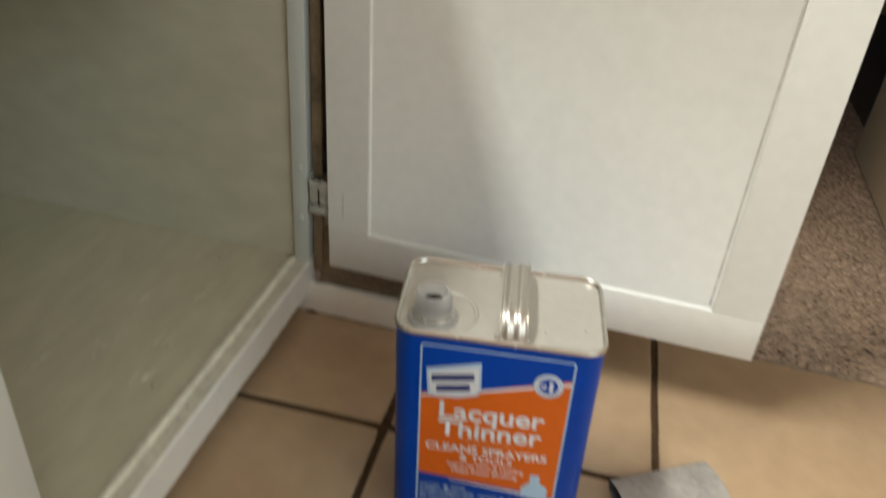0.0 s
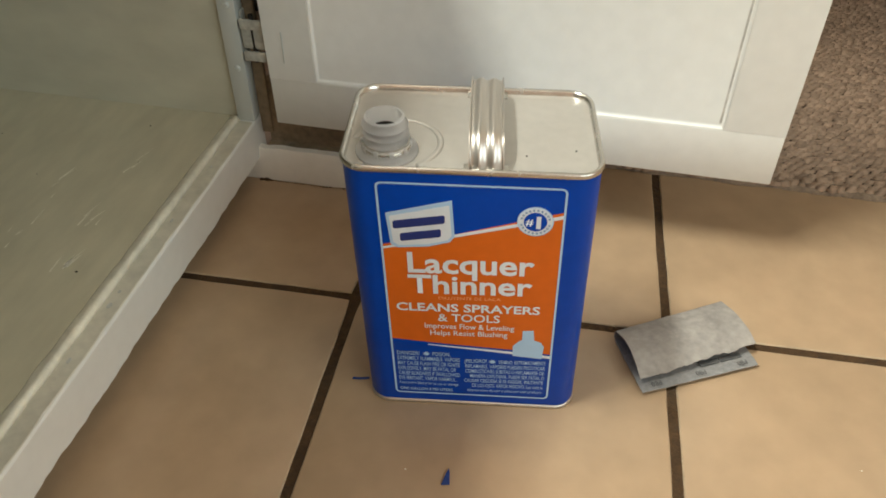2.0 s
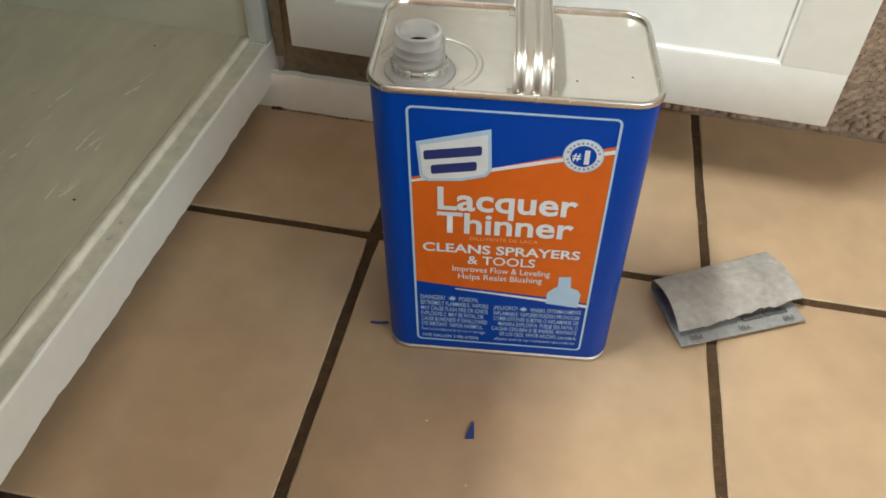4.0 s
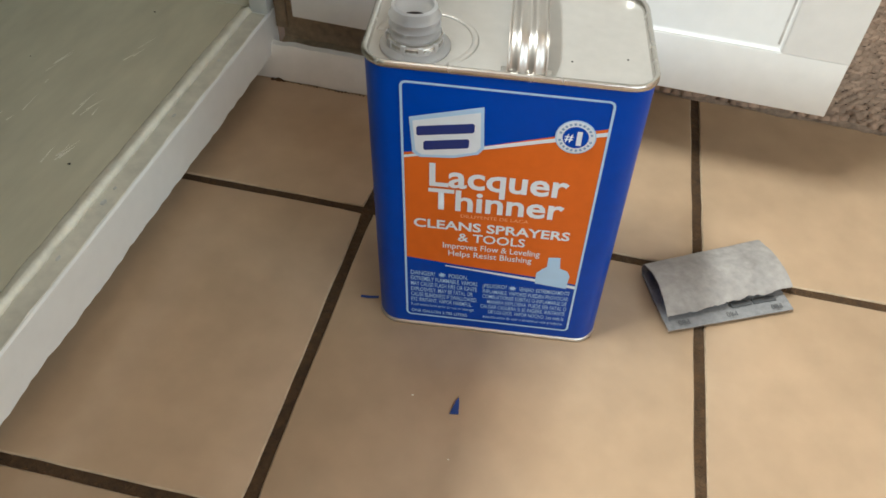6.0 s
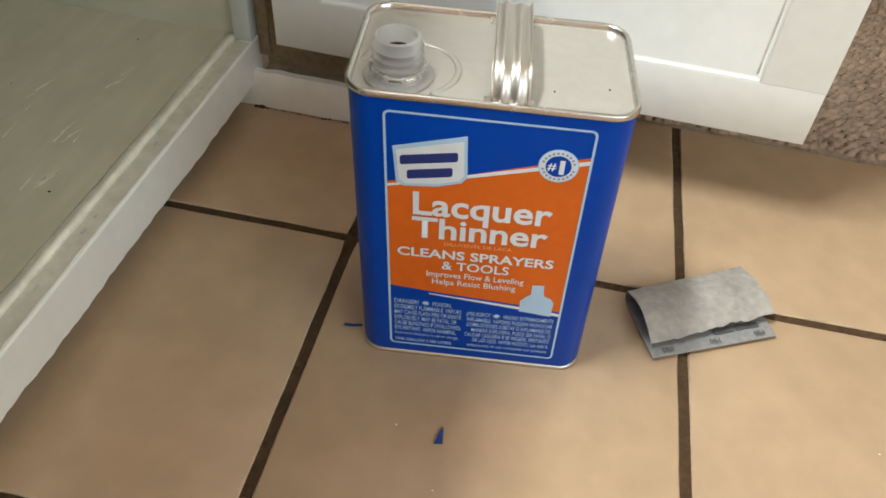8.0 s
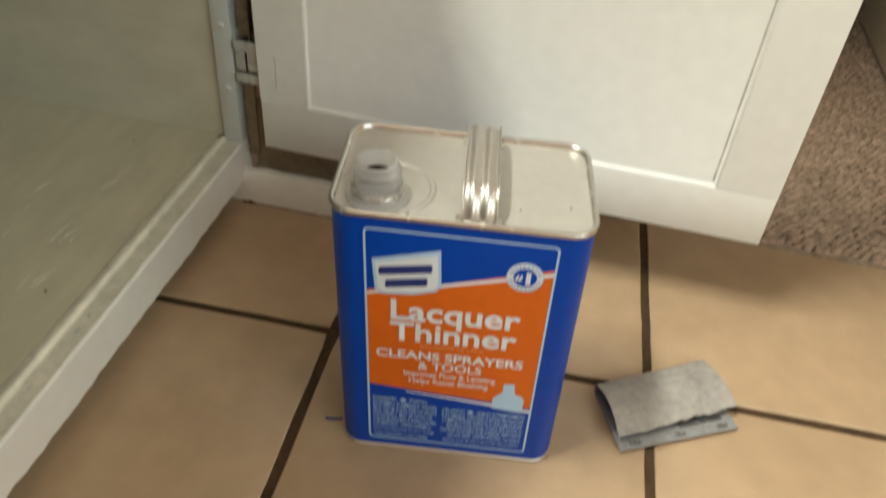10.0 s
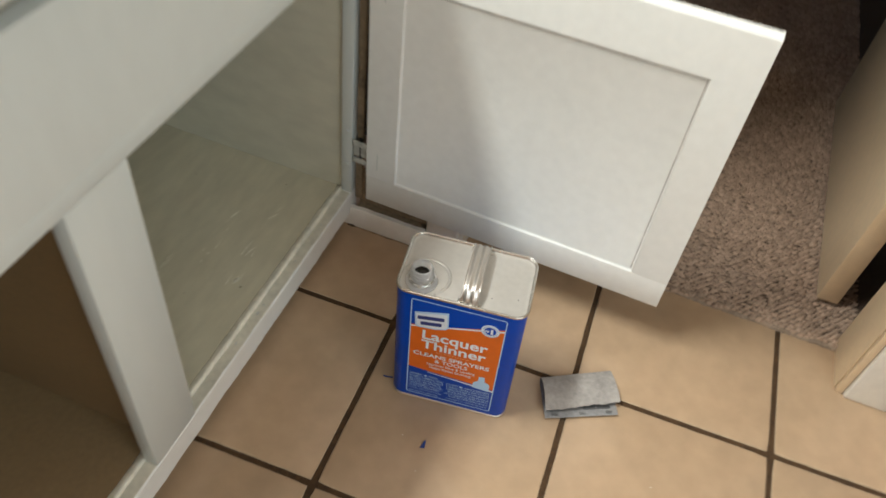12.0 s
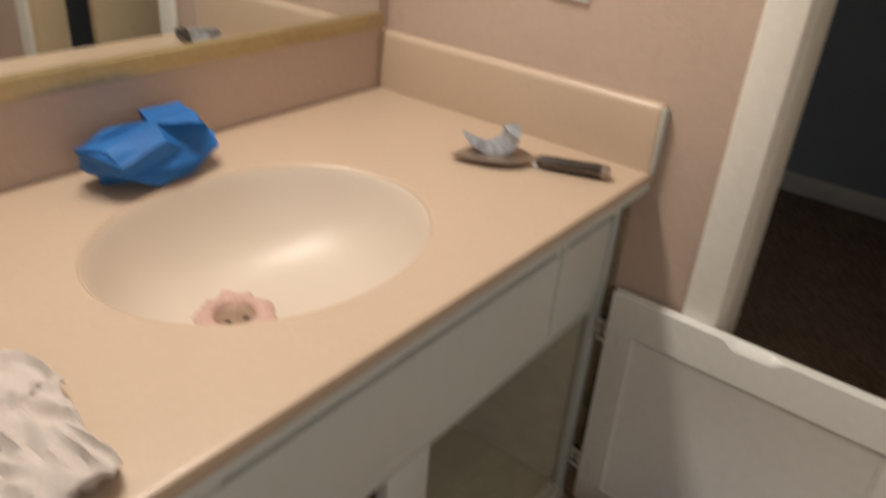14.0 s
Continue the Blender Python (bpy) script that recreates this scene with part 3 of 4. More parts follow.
for x, k in ((BACK + 0.001, 1), (-0.140, 1), (-0.131, 1), (-0.127, 0.985), (-0.1255, 0.95)):
    rows.append([(x, 0.1812 + y * (1 if k == 1 else k), TOP - 0.001 + (z - TOP + 0.001) * (1 if k == 1 else k)) for y, z in prof])
loft(bm, rows)
part("side_splash", bm, COUNTER, ctr, "low tan side splash against the end wall", smooth=40)

part("end_caulk", boxed(-0.1252, -0.1215, 0.1615, 0.1811, TOP - 0.002, TOP + 0.104, bevel=0.0012), PAINT, ctr, "pale caulk down the end of the side splash")

# drain with residue
dr = thing("sink_drain", "open drain ringed by pink putty residue", "drain", pose(CX - 0.036, CY - 0.036, TOP - 0.1320))
bm = bmesh.new()
turned(bm, [(0.034, 0.0060), (0.031, 0.0040), (0.027, 0.0012), (0.012, 0.0002), (0.0005, 0.0)], close_last=True)
part("strainer", bm, STRAINER, dr, "brown stained strainer plate")
# no real openings: dark discs colour in the shade of two holes
for hx, hy in ((0.013, 0.008), (0.004, -0.014)):
    bm = bmesh.new()
    turned(bm, [(0.0042, 0.0009), (0.0036, 0.0016), (0.0001, 0.0017)], hx, hy, 14)
    part("drain_hole", bm, HANDLE, dr, "dark disc drawn as a shaded drain hole", smooth=False)
bm = bmesh.new()
rings = []
for r, h in ((0.0270, 0.0015), (0.0290, 0.0062), (0.0350, 0.0090), (0.0430, 0.0072), (0.0490, 0.0040), (0.0530, -0.0010)):
    ring = []
    for i in range(72):
        a = 2 * math.pi * i / 72
        k = (r - 0.027) / 0.026
        spike = 0.26 * math.exp(-((math.atan2(math.sin(a - 2.10), math.cos(a - 2.10)) / 0.12) ** 2)) + 0.20 * math.exp(-((math.atan2(math.sin(a - 2.75), math.cos(a - 2.75)) / 0.14) ** 2))
        w = 1 + k * (0.22 * noise.noise((math.cos(a) * 1.6, math.sin(a) * 1.6, 3)) + 0.12 * noise.noise((math.cos(a) * 5, math.sin(a) * 5, 6)) + spike)
        rr = r * w
        ring.append((rr * math.cos(a), rr * math.sin(a), h * (1 + 0.35 * noise.noise((math.cos(a) * 3, math.sin(a) * 3, r * 90))) + 5.5 * max(0.0, rr - 0.035) ** 2))
    rings.append(ring)
loft(bm, rings, False, False)
part("residue", bm, PINK, dr, "lumpy pink putty residue", smooth="all")

# ---- floor ----
GAP = 0.0088
TURN = pose(-0.002, -0.0085, 0, 0, 0, 1.6)
bm = boxed(-1.0, 2.0, -2.6, 0.50, -0.03, -0.0022)
floor = solid("floor", bm, GROUT, "tan ceramic floor tiles with dark brown grout", "floor", TURN, "structure", smooth=False)

# carpet past the doorway
bm = bmesh.new()
box(bm, -1.9, 2.5, 0.276, 2.36, -0.001, 0.007)
carpet = solid("carpet", bm, CARPET, "worn brown loop-pile carpet past the doorway", "carpet", kind="structure", smooth=False)

bm = bmesh.new()
rows = []
for i in range(141):
    x = 0.044 + 0.657 * i / 140
    w = 0.0012 * noise.noise((x * 130, 1, 1)) + 0.0008 * noise.noise((x * 300, 4, 1))
    e = 0.2635 - 0.006 * max(0, (x - 0.30) / 0.40) + 0.0035 * noise.noise((x * 22, 3, 2)) + 1.6 * w
    rows.append([(x, e, 0.0002), (x, e + 0.0007, 0.0045 + w), (x, e + 0.003, 0.0068 + w), (x, 0.2785, 0.0072), (x, 0.2785, 0.0002)])
loft(bm, rows)
solid("carpet_edge", bm, FRAYED, "frayed pale edge of the carpet along the tiles", "carpet edge", kind="structure", smooth=50)

# ---- solvent can ----
CW, CD, CH = 0.1748, 0.108, 0.247
can = thing("solvent_can", "blue one-gallon metal can of lacquer thinner, uncapped", "metal can", pose(0.1216, -0.0640, 0.0, 0, 0, 7.9))


def scaled(off, z):
    return [(x + 0.0027, y, z) for x, y in outline(CW + 2 * off, CD + 2 * off, 0.017 + off, 9)]


bm = bmesh.new()
loft(bm, [scaled(-0.0006, 0.004), scaled(0, 0.006), scaled(0, CH - 0.0045)], close_last=False)
part("body", bm, BLUE, can, "glossy blue lacquered body", smooth=40)
bm = bmesh.new()
loft(bm, [scaled(-0.003, 0.0), scaled(0.0002, 0.0), scaled(0.0008, 0.0010), scaled(0.0008, 0.0022), scaled(0.0003, 0.0034), scaled(-0.001, 0.0040)])
part("bottom_seam", bm, STRAP, can, "dull rolled tin seam", smooth=50)
bm = bmesh.new()
loft(bm, [scaled(-0.001, CH - 0.0052), scaled(0.0008, CH - 0.0046), scaled(0.0016, CH - 0.003), scaled(0.0016, CH - 0.0014), scaled(0.0008, CH - 0.0002), scaled(-0.0008, CH), scaled(-0.0020, CH - 0.001), scaled(-0.0026, CH - 0.0045)], False, False)
part("top_seam", bm, TIN, can, "bright rolled tin seam", smooth=50)
bm = bmesh.new()
loft(bm, [scaled(-0.0024, CH - 0.004), scaled(-0.005, CH - 0.0046), scaled(-0.008, CH - 0.0042), scaled(-0.012, CH - 0.004)], False, True)
part("lid_panel", bm, TOPTIN, can, "dull cream tin top panel", smooth=40)
SX, SY, LZ = -0.0550, -0.029, CH - 0.004
bm = bmesh.new()
N = 36
rows = []
for i in range(N + 1):
    a = radians(-62 + 235 * i / N)
    fade = min(1, i / 4, (N - i) / 4)
    rows.append([(SX + 0.006 + r * math.cos(a), SY + 0.010 + r * math.sin(a), LZ - 0.0002 + h * fade) for r, h in ((0.0275, 0), (0.0285, 0.0008), (0.0300, 0.0012), (0.0315, 0.0008), (0.0325, 0))])
loft(bm, rows)
part("embossed_ring", bm, TOPTIN, can, smooth="all")
spout = bmesh.new()
turned(spout, [(0.0215, 0.0), (0.0215, 0.0015), (0.0200, 0.0026), (0.0172, 0.0032), (0.0166, 0.0085)], SX, SY, 36)
prof = []
for k in range(3):
    z = 0.0080 + 0.0054 * k
    prof += [(0.0142, z), (0.0153, z + 0.0011), (0.0157, z + 0.0022), (0.0146, z + 0.0033)]
prof += [(0.0140, 0.0248), (0.0136, 0.0268), (0.0116, 0.0274), (0.0108, 0.0255), (0.0105, 0.006)]
bmesh.ops.transform(spout, matrix=Matrix.Translation((0, 0, LZ)), verts=spout.verts)
sp = part("spout_base", spout, MILKY, can, "cloudy white plastic spout base")
bm = bmesh.new()
turned(bm, prof, SX, SY, 36)
bmesh.ops.transform(bm, matrix=Matrix.Translation((0, 0, LZ)), verts=bm.verts)
part("threaded_neck", bm, MILKY, sp, "cloudy white threaded plastic neck", smooth=60)
# dark disc across the neck puts the mouth's inner shade into colour
bm = bmesh.new()
turned(bm, [(0.0102, LZ + 0.0165), (0.0092, LZ + 0.0110), (0.0001, LZ + 0.0100)], SX, SY, 24)
part("mouth", bm, DARK, sp, "dark disc for the shade in the open mouth", smooth=False)
bm = bmesh.new()
for i in range(10):
    a = 2 * math.pi * i / 10
    b2 = bmesh.ops.create_cube(bm, size=1, matrix=Matrix.Translation((SX + 0.0168 * math.cos(a), SY + 0.0168 * math.sin(a), LZ + 0.0058)) @ Matrix.Rotation(a, 4, "Z") @ Matrix.Diagonal((0.0016, 0.0028, 0.0052, 1)))
part("lug", bm, MILKY, sp)
bm = bmesh.new()
turned(bm, [(0.0170, LZ + 0.0026), (0.0170, LZ + 0.0066), (0.0162, LZ + 0.0076), (0.0142, LZ + 0.0080)], SX, SY, 32)
part("collar", bm, TIN, sp, "grey metal collar under the neck")
for x, y in ((0.040, -0.030), (0.074, -0.022)):
    part("speck", boxed(x - 0.0006, x + 0.0006, y - 0.0005, y + 0.0005, LZ - 0.0002, LZ + 0.0005, bevel=0.0002), DARK, can)

# strap handle
HX, HW = 0.0128, 0.0235
bm = bmesh.new()
path = [(-0.0510, CH - 0.0035), (-0.0500, CH + 0.0010), (-0.0470, CH + 0.0065), (-0.0430, CH + 0.0115), (-0.0385, CH + 0.0148), (-0.0330, CH + 0.0165), (-0.015, CH + 0.0172), (0.0, CH + 0.0174),
        (0.015, CH + 0.0172), (0.0330, CH + 0.0165), (0.0385, CH + 0.0148), (0.0430, CH + 0.0115), (0.0470, CH + 0.0065), (0.0500, CH + 0.0010), (0.0510, CH - 0.0035)]
M = 30
grid = []
for k, (y, z) in enumerate(path):
    ya, za = path[max(k - 1, 0)]
    yb, zb = path[min(k + 1, len(path) - 1)]
    ln_ = math.hypot(yb - ya, zb - za)
    ny, nz = -(zb - za) / ln_, (yb - ya) / ln_
    row = []
    for i in range(M + 1):
        s = i / M
        rib = 0.0016 * (0.5 - 0.5 * math.cos(4 * math.pi * (s - 0.1) / 0.8)) if 0.1 < s < 0.9 else 0.0
        if s < 0.06 or s > 0.94:
            rib += 0.0024
        row.append((HX + HW * (s - 0.5), y + ny * rib, z + nz * rib))
    grid.append(row)
loops = []
for row, (y, z) in zip(grid, path):
    back = [(x, yy * 0.985, zz - 0.0011) for x, yy, zz in reversed(row)]
    loops.append(row + back)
loft(bm, loops)
part("strap_handle", bm, STRAP, can, "bright ribbed tin strap handle", smooth=50)
for y0, y1 in ((-0.0512, -0.044), (0.044, 0.0512)):
    part("handle_foot", boxed(HX - 0.015, HX + 0.015, y0, y1, CH - 0.0042, CH - 0.0022, bevel=0.0005), TIN, can)


# printed label
def label_x(u):
    return (u - 61.6) / 1000


def label_z(v):
    return 0.2350 - v / 1000 * 1.0125


def L(*pts):
    return [(label_x(u), label_z(v)) for u, v in pts]


Y0 = -CD / 2
bm = bmesh.new()
plate(bm, L((1.2, 54.5), (1.2, 152.0), (40, 155.6), (96, 159.5), (127.8, 163.2), (127.8, 20.2), (52, 43.5)), Y0 - 0.0001)
lab = part("label", bm, ORANGE, can, "orange printed label field", smooth=False)
bm = bmesh.new()
o = outline(0.129, 0.2215, 0.0042, 5)
inn = outline(0.1258, 0.2183, 0.0028, 5)
zc = 0.2350 - 0.11075
va = [bm.verts.new((x + 0.0029, Y0 - 0.0006, zc + z)) for x, z in o]
vb = [bm.verts.new((x + 0.0029, Y0 - 0.0006, zc + z)) for x, z in inn]
for i in range(len(va)):
    j = (i + 1) % len(va)
    bm.faces.new((va[i], va[j], vb[j], vb[i]))
part("label_border", bm, PALEBLUE, lab, "pale blue outline", smooth=False)
bm = bmesh.new()
plate(bm, L((30, 156.9), (100, 161.8), (127.6, 165.0), (127.6, 168.0), (100, 164.6), (30, 157.8)), Y0 - 0.0003)
part("label_stripe", bm, WHITE, lab, "thin pale stripe", smooth=False)
bm = bmesh.new()
plate(bm, L((1.4, 56.6), (52, 43.4), (127.8, 22.6), (127.8, 25.6), (52, 46.0), (1.4, 58.6)), Y0 - 0.0003)
part("label_stripe", bm, WHITE, lab, "thin pale stripe", smooth=False)
bm = bmesh.new()
plate(bm, L((5.4, 26.0), (51.6, 13.4), (53.0, 45.0), (49.5, 50.0), (34, 54.8), (12, 56.8), (7.2, 53.5)), Y0 - 0.0004)
part("emblem_shade", bm, PALEBLUE, lab, smooth=False)
bm = bmesh.new()
plate(bm, L((7.6, 28.6), (49.8, 17.6), (50.9, 44.2), (48.2, 48.2), (33.6, 52.6), (13, 54.6), (9.2, 51.6)), Y0 - 0.0006)
part("emblem", bm, WHITE, lab, "white emblem field", smooth=False)
for u0_, u1_, va_, h in ((10.0, 46.4, 32.2, 7.2), (14.4, 43.4, 43.2, 7.2)):
    bm = bmesh.new()
    lean = 0.165 * (u1_ - u0_)
    plate(bm, L((u0_, va_ + 1.2), (u0_ + 1.2, va_), (u1_ - 1.0, va_ - lean), (u1_, va_ - lean + 1.0), (u1_, va_ + h - lean - 1.2), (u1_ - 1.2, va_ + h - lean), (u0_ + 1.0, va_ + h), (u0_, va_ + h - 1.0)), Y0 - 0.0008)
    part("emblem_bar", bm, NAVY, lab, "navy blue bar", smooth=False)
for r, mat, y, nm in ((12.6, PALEBLUE, 0.0005, "badge_rim"), (11.8, WHITE, 0.0007, "badge_ring"), (8.0, BLUE, 0.0009, "badge_disc")):
    bm = bmesh.new()
    plate(bm, L(*[(108.6 + r * math.cos(2 * math.pi * i / 40), 28.6 + r * math.sin(2 * math.pi * i / 40)) for i in range(40)]), Y0 - y)
    part(nm, bm, mat, lab, smooth=False)
bm = bmesh.new()
for i in range(22):
    a = 2 * math.pi * i / 22
    if i in (0, 11):
        continue
    c, s = math.cos(a), math.sin(a)
    pts = [(108.6 + r * c - w * s, 28.6 + r * s + w * c) for r, w in ((9.1, -0.7), (10.7, -0.8), (10.7, 0.8), (9.1, 0.7))]
    plate(bm, L(*pts), Y0 - 0.0009)
part("badge_bar", bm, PRINTBLUE, lab, smooth=False)
write("#", 101.8, 107.2, 31.6, 6.0, Y0 - 0.0012, WHITE, lab, bold=0.01)
write("1", 109.2, 112.4, 34.2, 10.6, Y0 - 0.0012, WHITE, lab, bold=0.012)
Y2 = Y0 - 0.0006
write("Lacquer", 18.2, 110.3, 79.8, 19.0, Y2, WHITE, lab, bold=0.022, drop=-1.0)
write("Thinner", 17.6, 109.6, 100.4, 18.2, Y2 - 0.0002, WHITE, lab, bold=0.022, drop=-1.6)
write("DILUYENTE DE LACA", 40.0, 86.7, 106.6, 3.0, Y2, PEACH, lab, drop=-1.0)
write("CLEANS SPRAYERS", 7.2, 116.8, 119.6, 8.0, Y2, WHITE, lab, bold=0.025, drop=-1.5)
write("& TOOLS", 38.8, 86.5, 129.8, 8.0, Y2 - 0.0001, WHITE, lab, bold=0.015, drop=-0.8)
write("Improves Flow & Leveling", 28.1, 97.9, 138.2, 5.6, Y2, WHITE, lab, bold=0.008, drop=-0.8)
write("Helps Resist Blushing", 32.2, 92.8, 145.8, 5.6, Y2, WHITE, lab, bold=0.008, drop=-0.8)
left_lines = (("DANGER!", 4.2, 22.5), ("EXTREMELY FLAMMABLE. VAPORS", 4.2, 55.0), ("MAY CAUSE FLASH FIRE OR IGNITE", 4.2, 55.0), ("EXPLOSIVELY. MAY BE FATAL OR", 4.2, 52.0),
              ("CAUSE BLINDNESS IF SWALLOWED.", 4.2, 55.5), ("EYE IRRITANT. VAPOR HARMFUL.", 4.2, 52.0))
for i, (text, a, b) in enumerate(left_lines):
    write(text, a, b, 170.6 + 6.2 * i, 4.6, Y2, PALEBLUE, lab, "warning_lettering", 0.006)
write("POISON.", 33.0, 47.5, 170.6, 4.6, Y2, PALEBLUE, lab, "warning_lettering", 0.006)
write("Read entire label prior to use or storage.", 4.2, 54.0, 207.0, 3.4, Y2, PALEBLUE, lab, "warning_lettering")
write("ONE GALLON 3.785 LITERS", 4.2, 48.5, 214.6, 3.4, Y2, PALEBLUE, lab, "warning_lettering", 0.012)
right_lines = (("¡PELIGRO!", 59.0, 77.0), ("INFLAMABLE. VAPORES PUEDEN PROVOCAR", 59.5, 124.5), ("COMBUSTIONES SÚBITAS O INFLAMARSE DE", 59.5, 124.0), ("MANERA EXPLOSIVA. PUEDE SER FATAL O", 63.5, 124.5),
               ("CAUSAR CEGUERA SI SE INGIERE. IRRITANTE", 58.5, 124.0), ("DE LOS OJOS. VAPOR NOCIVO. Lea toda la", 65.0, 124.0))
for i, (text, a, b) in enumerate(right_lines):
    write(text, a, b, 177.2 + 6.0 * i, 4.4, Y2, PALEBLUE, lab, "warning_lettering", 0.004, -1.0)
write("VENENO. EXTREMADAMENTE", 86.5, 124.5, 176.8, 4.4, Y2, PALEBLUE, lab, "warning_lettering", 0.004, -1.0)
write("etiqueta antes de usar o almacenar este producto.", 61.0, 124.0, 213.0, 3.4, Y2, PALEBLUE, lab, "warning_lettering", 0.0, -1.0)
for cu_, cv_ in ((28.0, 168.4), (81.6, 174.6)):
    bm = bmesh.new()
    plate(bm, L(*[(cu_ + (3.2 if i % 2 else 1.5) * math.cos(2 * math.pi * i / 16), cv_ + (3.0 if i % 2 else 1.4) * math.sin(2 * math.pi * i / 16)) for i in range(16)]), Y2 + 0.0001)
    part("warning_mark", bm, PALEBLUE, lab, smooth=False)
bm = bmesh.new()
plate(bm, L((97.5, 166.0), (97.5, 154.5), (101.5, 149.5), (104.5, 147.0), (104.5, 137.0), (113.0, 136.0), (114.0, 147.0), (119.5, 149.5), (122.0, 154.0), (121.0, 168.5)), Y0 - 0.0005)
part("picture_patch", bm, PALEBLUE, lab, "plain pale blue printed patch", smooth=False)

# the tin body is slightly racked: it leans sideways over its flat base
RACK = Matrix(((1, 0, -0.035, 0), (0, 1, 0, 0), (0, 0, 1, 0), (0, 0, 0, 1)))
for ob in can.children_recursive:
    ob.data.transform(RACK)

# ---- folded sandpaper ----
sand = thing("sandpaper_sheet", "folded grey sandpaper sheet, torn edge, lying on the tiles", "sandpaper", pose(0.2765, -0.0785, 0.0015, 0, 0, 27.5))
LN, DP = 0.116, 0.084


def sand_section(s):
    """The folded sheet across its fold: out along the floor, round, and back on top."""
    if s < 0.44:
        k = s / 0.44
        return DP * 0.91 * k, 0.0008 + 0.002 * (1 - k) ** 2
    if s < 0.56:
        a = (s - 0.44) / 0.12 * math.pi
        return DP * 0.91 + 0.0056 * math.sin(a), 0.0064 - 0.0056 * math.cos(a)
    k = (s - 0.56) / 0.44
    return DP * (0.91 - 0.80 * k), 0.0120 + 0.0072 * math.sin(math.pi * k * 0.95) - 0.0040 * k ** 2.0


bm = bmesh.new()
NU, NS = 46, 60
outer_, inner_ = [], []
for i in range(NU + 1):
    u = i / NU
    top_end = 1.0 - 0.020 * (0.5 + noise.noise((u * 7, 3, 0))) - 0.010 * noise.noise((u * 26, 5, 0)) - 0.05 * u
    ro, ri = [], []
    for j in range(NS + 1):
        s = j / NS * top_end
        y, z = sand_section(s)
        ya, za = sand_section(min(s + 0.004, 1))
        yb, zb = sand_section(max(s - 0.004, 0))
        ln_ = max(math.hypot(ya - yb, za - zb), 1e-6)
        ny, nz = (za - zb) / ln_, -(ya - yb) / ln_
        y *= 0.83 + 0.10 * u
        x = LN * u + 0.010 * (s if s < 0.5 else 0.5) * 1.2 - 0.012 * max(0, s - 0.58) * (1 - u)
        z *= (1.0 - 0.10 * u)
        w = 0.0007 * noise.noise((x * 60, y * 60, z * 60)) + 0.0006 * noise.noise((x * 25 + 7, y * 90, 3))
        ro.append((x, y + ny * 0.0005, max(z + nz * 0.0005 + w, 0.0)))
        ri.append((x, y - ny * 0.0005, max(z - nz * 0.0005 + w, 0.0006)))
    outer_.append(ro)
    inner_.append(ri)
vo = [[bm.verts.new(p) for p in r] for r in outer_]
vi = [[bm.verts.new(p) for p in r] for r in inner_]
for i in range(NU):
    for j in range(NS):
        bm.faces.new((vo[i][j], vo[i + 1][j], vo[i + 1][j + 1], vo[i][j + 1]))
        f = bm.faces.new((vi[i][j], vi[i][j + 1], vi[i + 1][j + 1], vi[i + 1][j]))
        f.material_index = 1 if j > NS * 0.30 else 2
for i in range(NU):
    for j in (0, NS):
        bm.faces.new((vo[i][j], vo[i + 1][j], vi[i + 1][j], vi[i][j]))
for j in range(NS):
    for i in (0, NU):
        bm.faces.new((vo[i][j], vo[i][j + 1], vi[i][j + 1], vi[i][j]))
sheet = part("sheet", bm, (PAPER, GRIT, PAPER_DARKER), sand, smooth=60)
for du in (0.014, 0.058, 0.100):
    me = letters("P80", 0.01)
    me.transform(Matrix.Translation((du, 0.0035, 0.0052)) @ Matrix.Rotation(radians(180), 4, "Z") @ Matrix.Scale(0.0068, 4) @ Matrix.Translation((-1.0, -0.5, 0)))
    me.materials.clear()
    me.materials.append(PRINTGREY)
    t_ob = new("grade_mark", me)
    t_ob.parent = sheet

for da, db in ((0.064, 0.083), (0.0845, 0.106)):
    part("print_band", boxed(da, db, 0.0115, 0.0165, 0.0034, 0.0041), PRINTGREY, sheet, "dark grey printed band", smooth=False)


# ---- scraps and specks on the floor ----
def scrap(pts, z, mat, name, label, category, thick=0.0006):
    b = bmesh.new()
    loft(b, [[(x, y, z) for x, y in pts], [(x, y, z + thick + 0.0008 * noise.noise((x * 300, y * 300, 1))) for x, y in pts]])
    return solid(name, b, mat, label, category, smooth=False)


bm = bmesh.new()
rnd_ = random.Random(9)
for i in range(46):
    x = -0.165 + 0.140 * (i / 45) ** 1.5
    y, r = 0.1583 - 0.0014 * rnd_.random(), 0.0004 + 0.0016 * rnd_.random() ** 2 * (1.8 if i < 12 else 0.7)
    loft(bm, [[(x + k * r * 1.6 * math.cos(a) * (0.8 + 0.4 * rnd_.random()), y + k * r * math.sin(a), z) for a in (0, 1.05, 2.1, 3.14, 4.2, 5.2)] for k, z in ((1.0, 0.0002), (0.8, 0.0006 + 0.5 * r), (0.3, 0.0008 + 0.8 * r))])
solid("corner_grime", bm, GROUT, "dark crumbs of grime along the baseboard's foot", "debris", kind="stuff", smooth=40)
scrap([(0.1212, -0.1990), (0.1278, -0.1975), (0.1260, -0.1880), (0.1248, -0.1835), (0.1232, -0.1885)], 0.0004, TAPE, "tape_scrap", "small pointed scrap of blue masking tape on a tile", "tape scrap", 0.0012)
scrap([(0.0235, -0.1105), (0.0300, -0.1100), (0.0385, -0.1075), (0.0380, -0.1060), (0.0300, -0.1080), (0.0240, -0.1090)], 0.0004, TAPE, "tape_scrap", "thin sliver of blue masking tape beside the can", "tape scrap", 0.001)
rng = random.Random(5)
bm = bmesh.new()
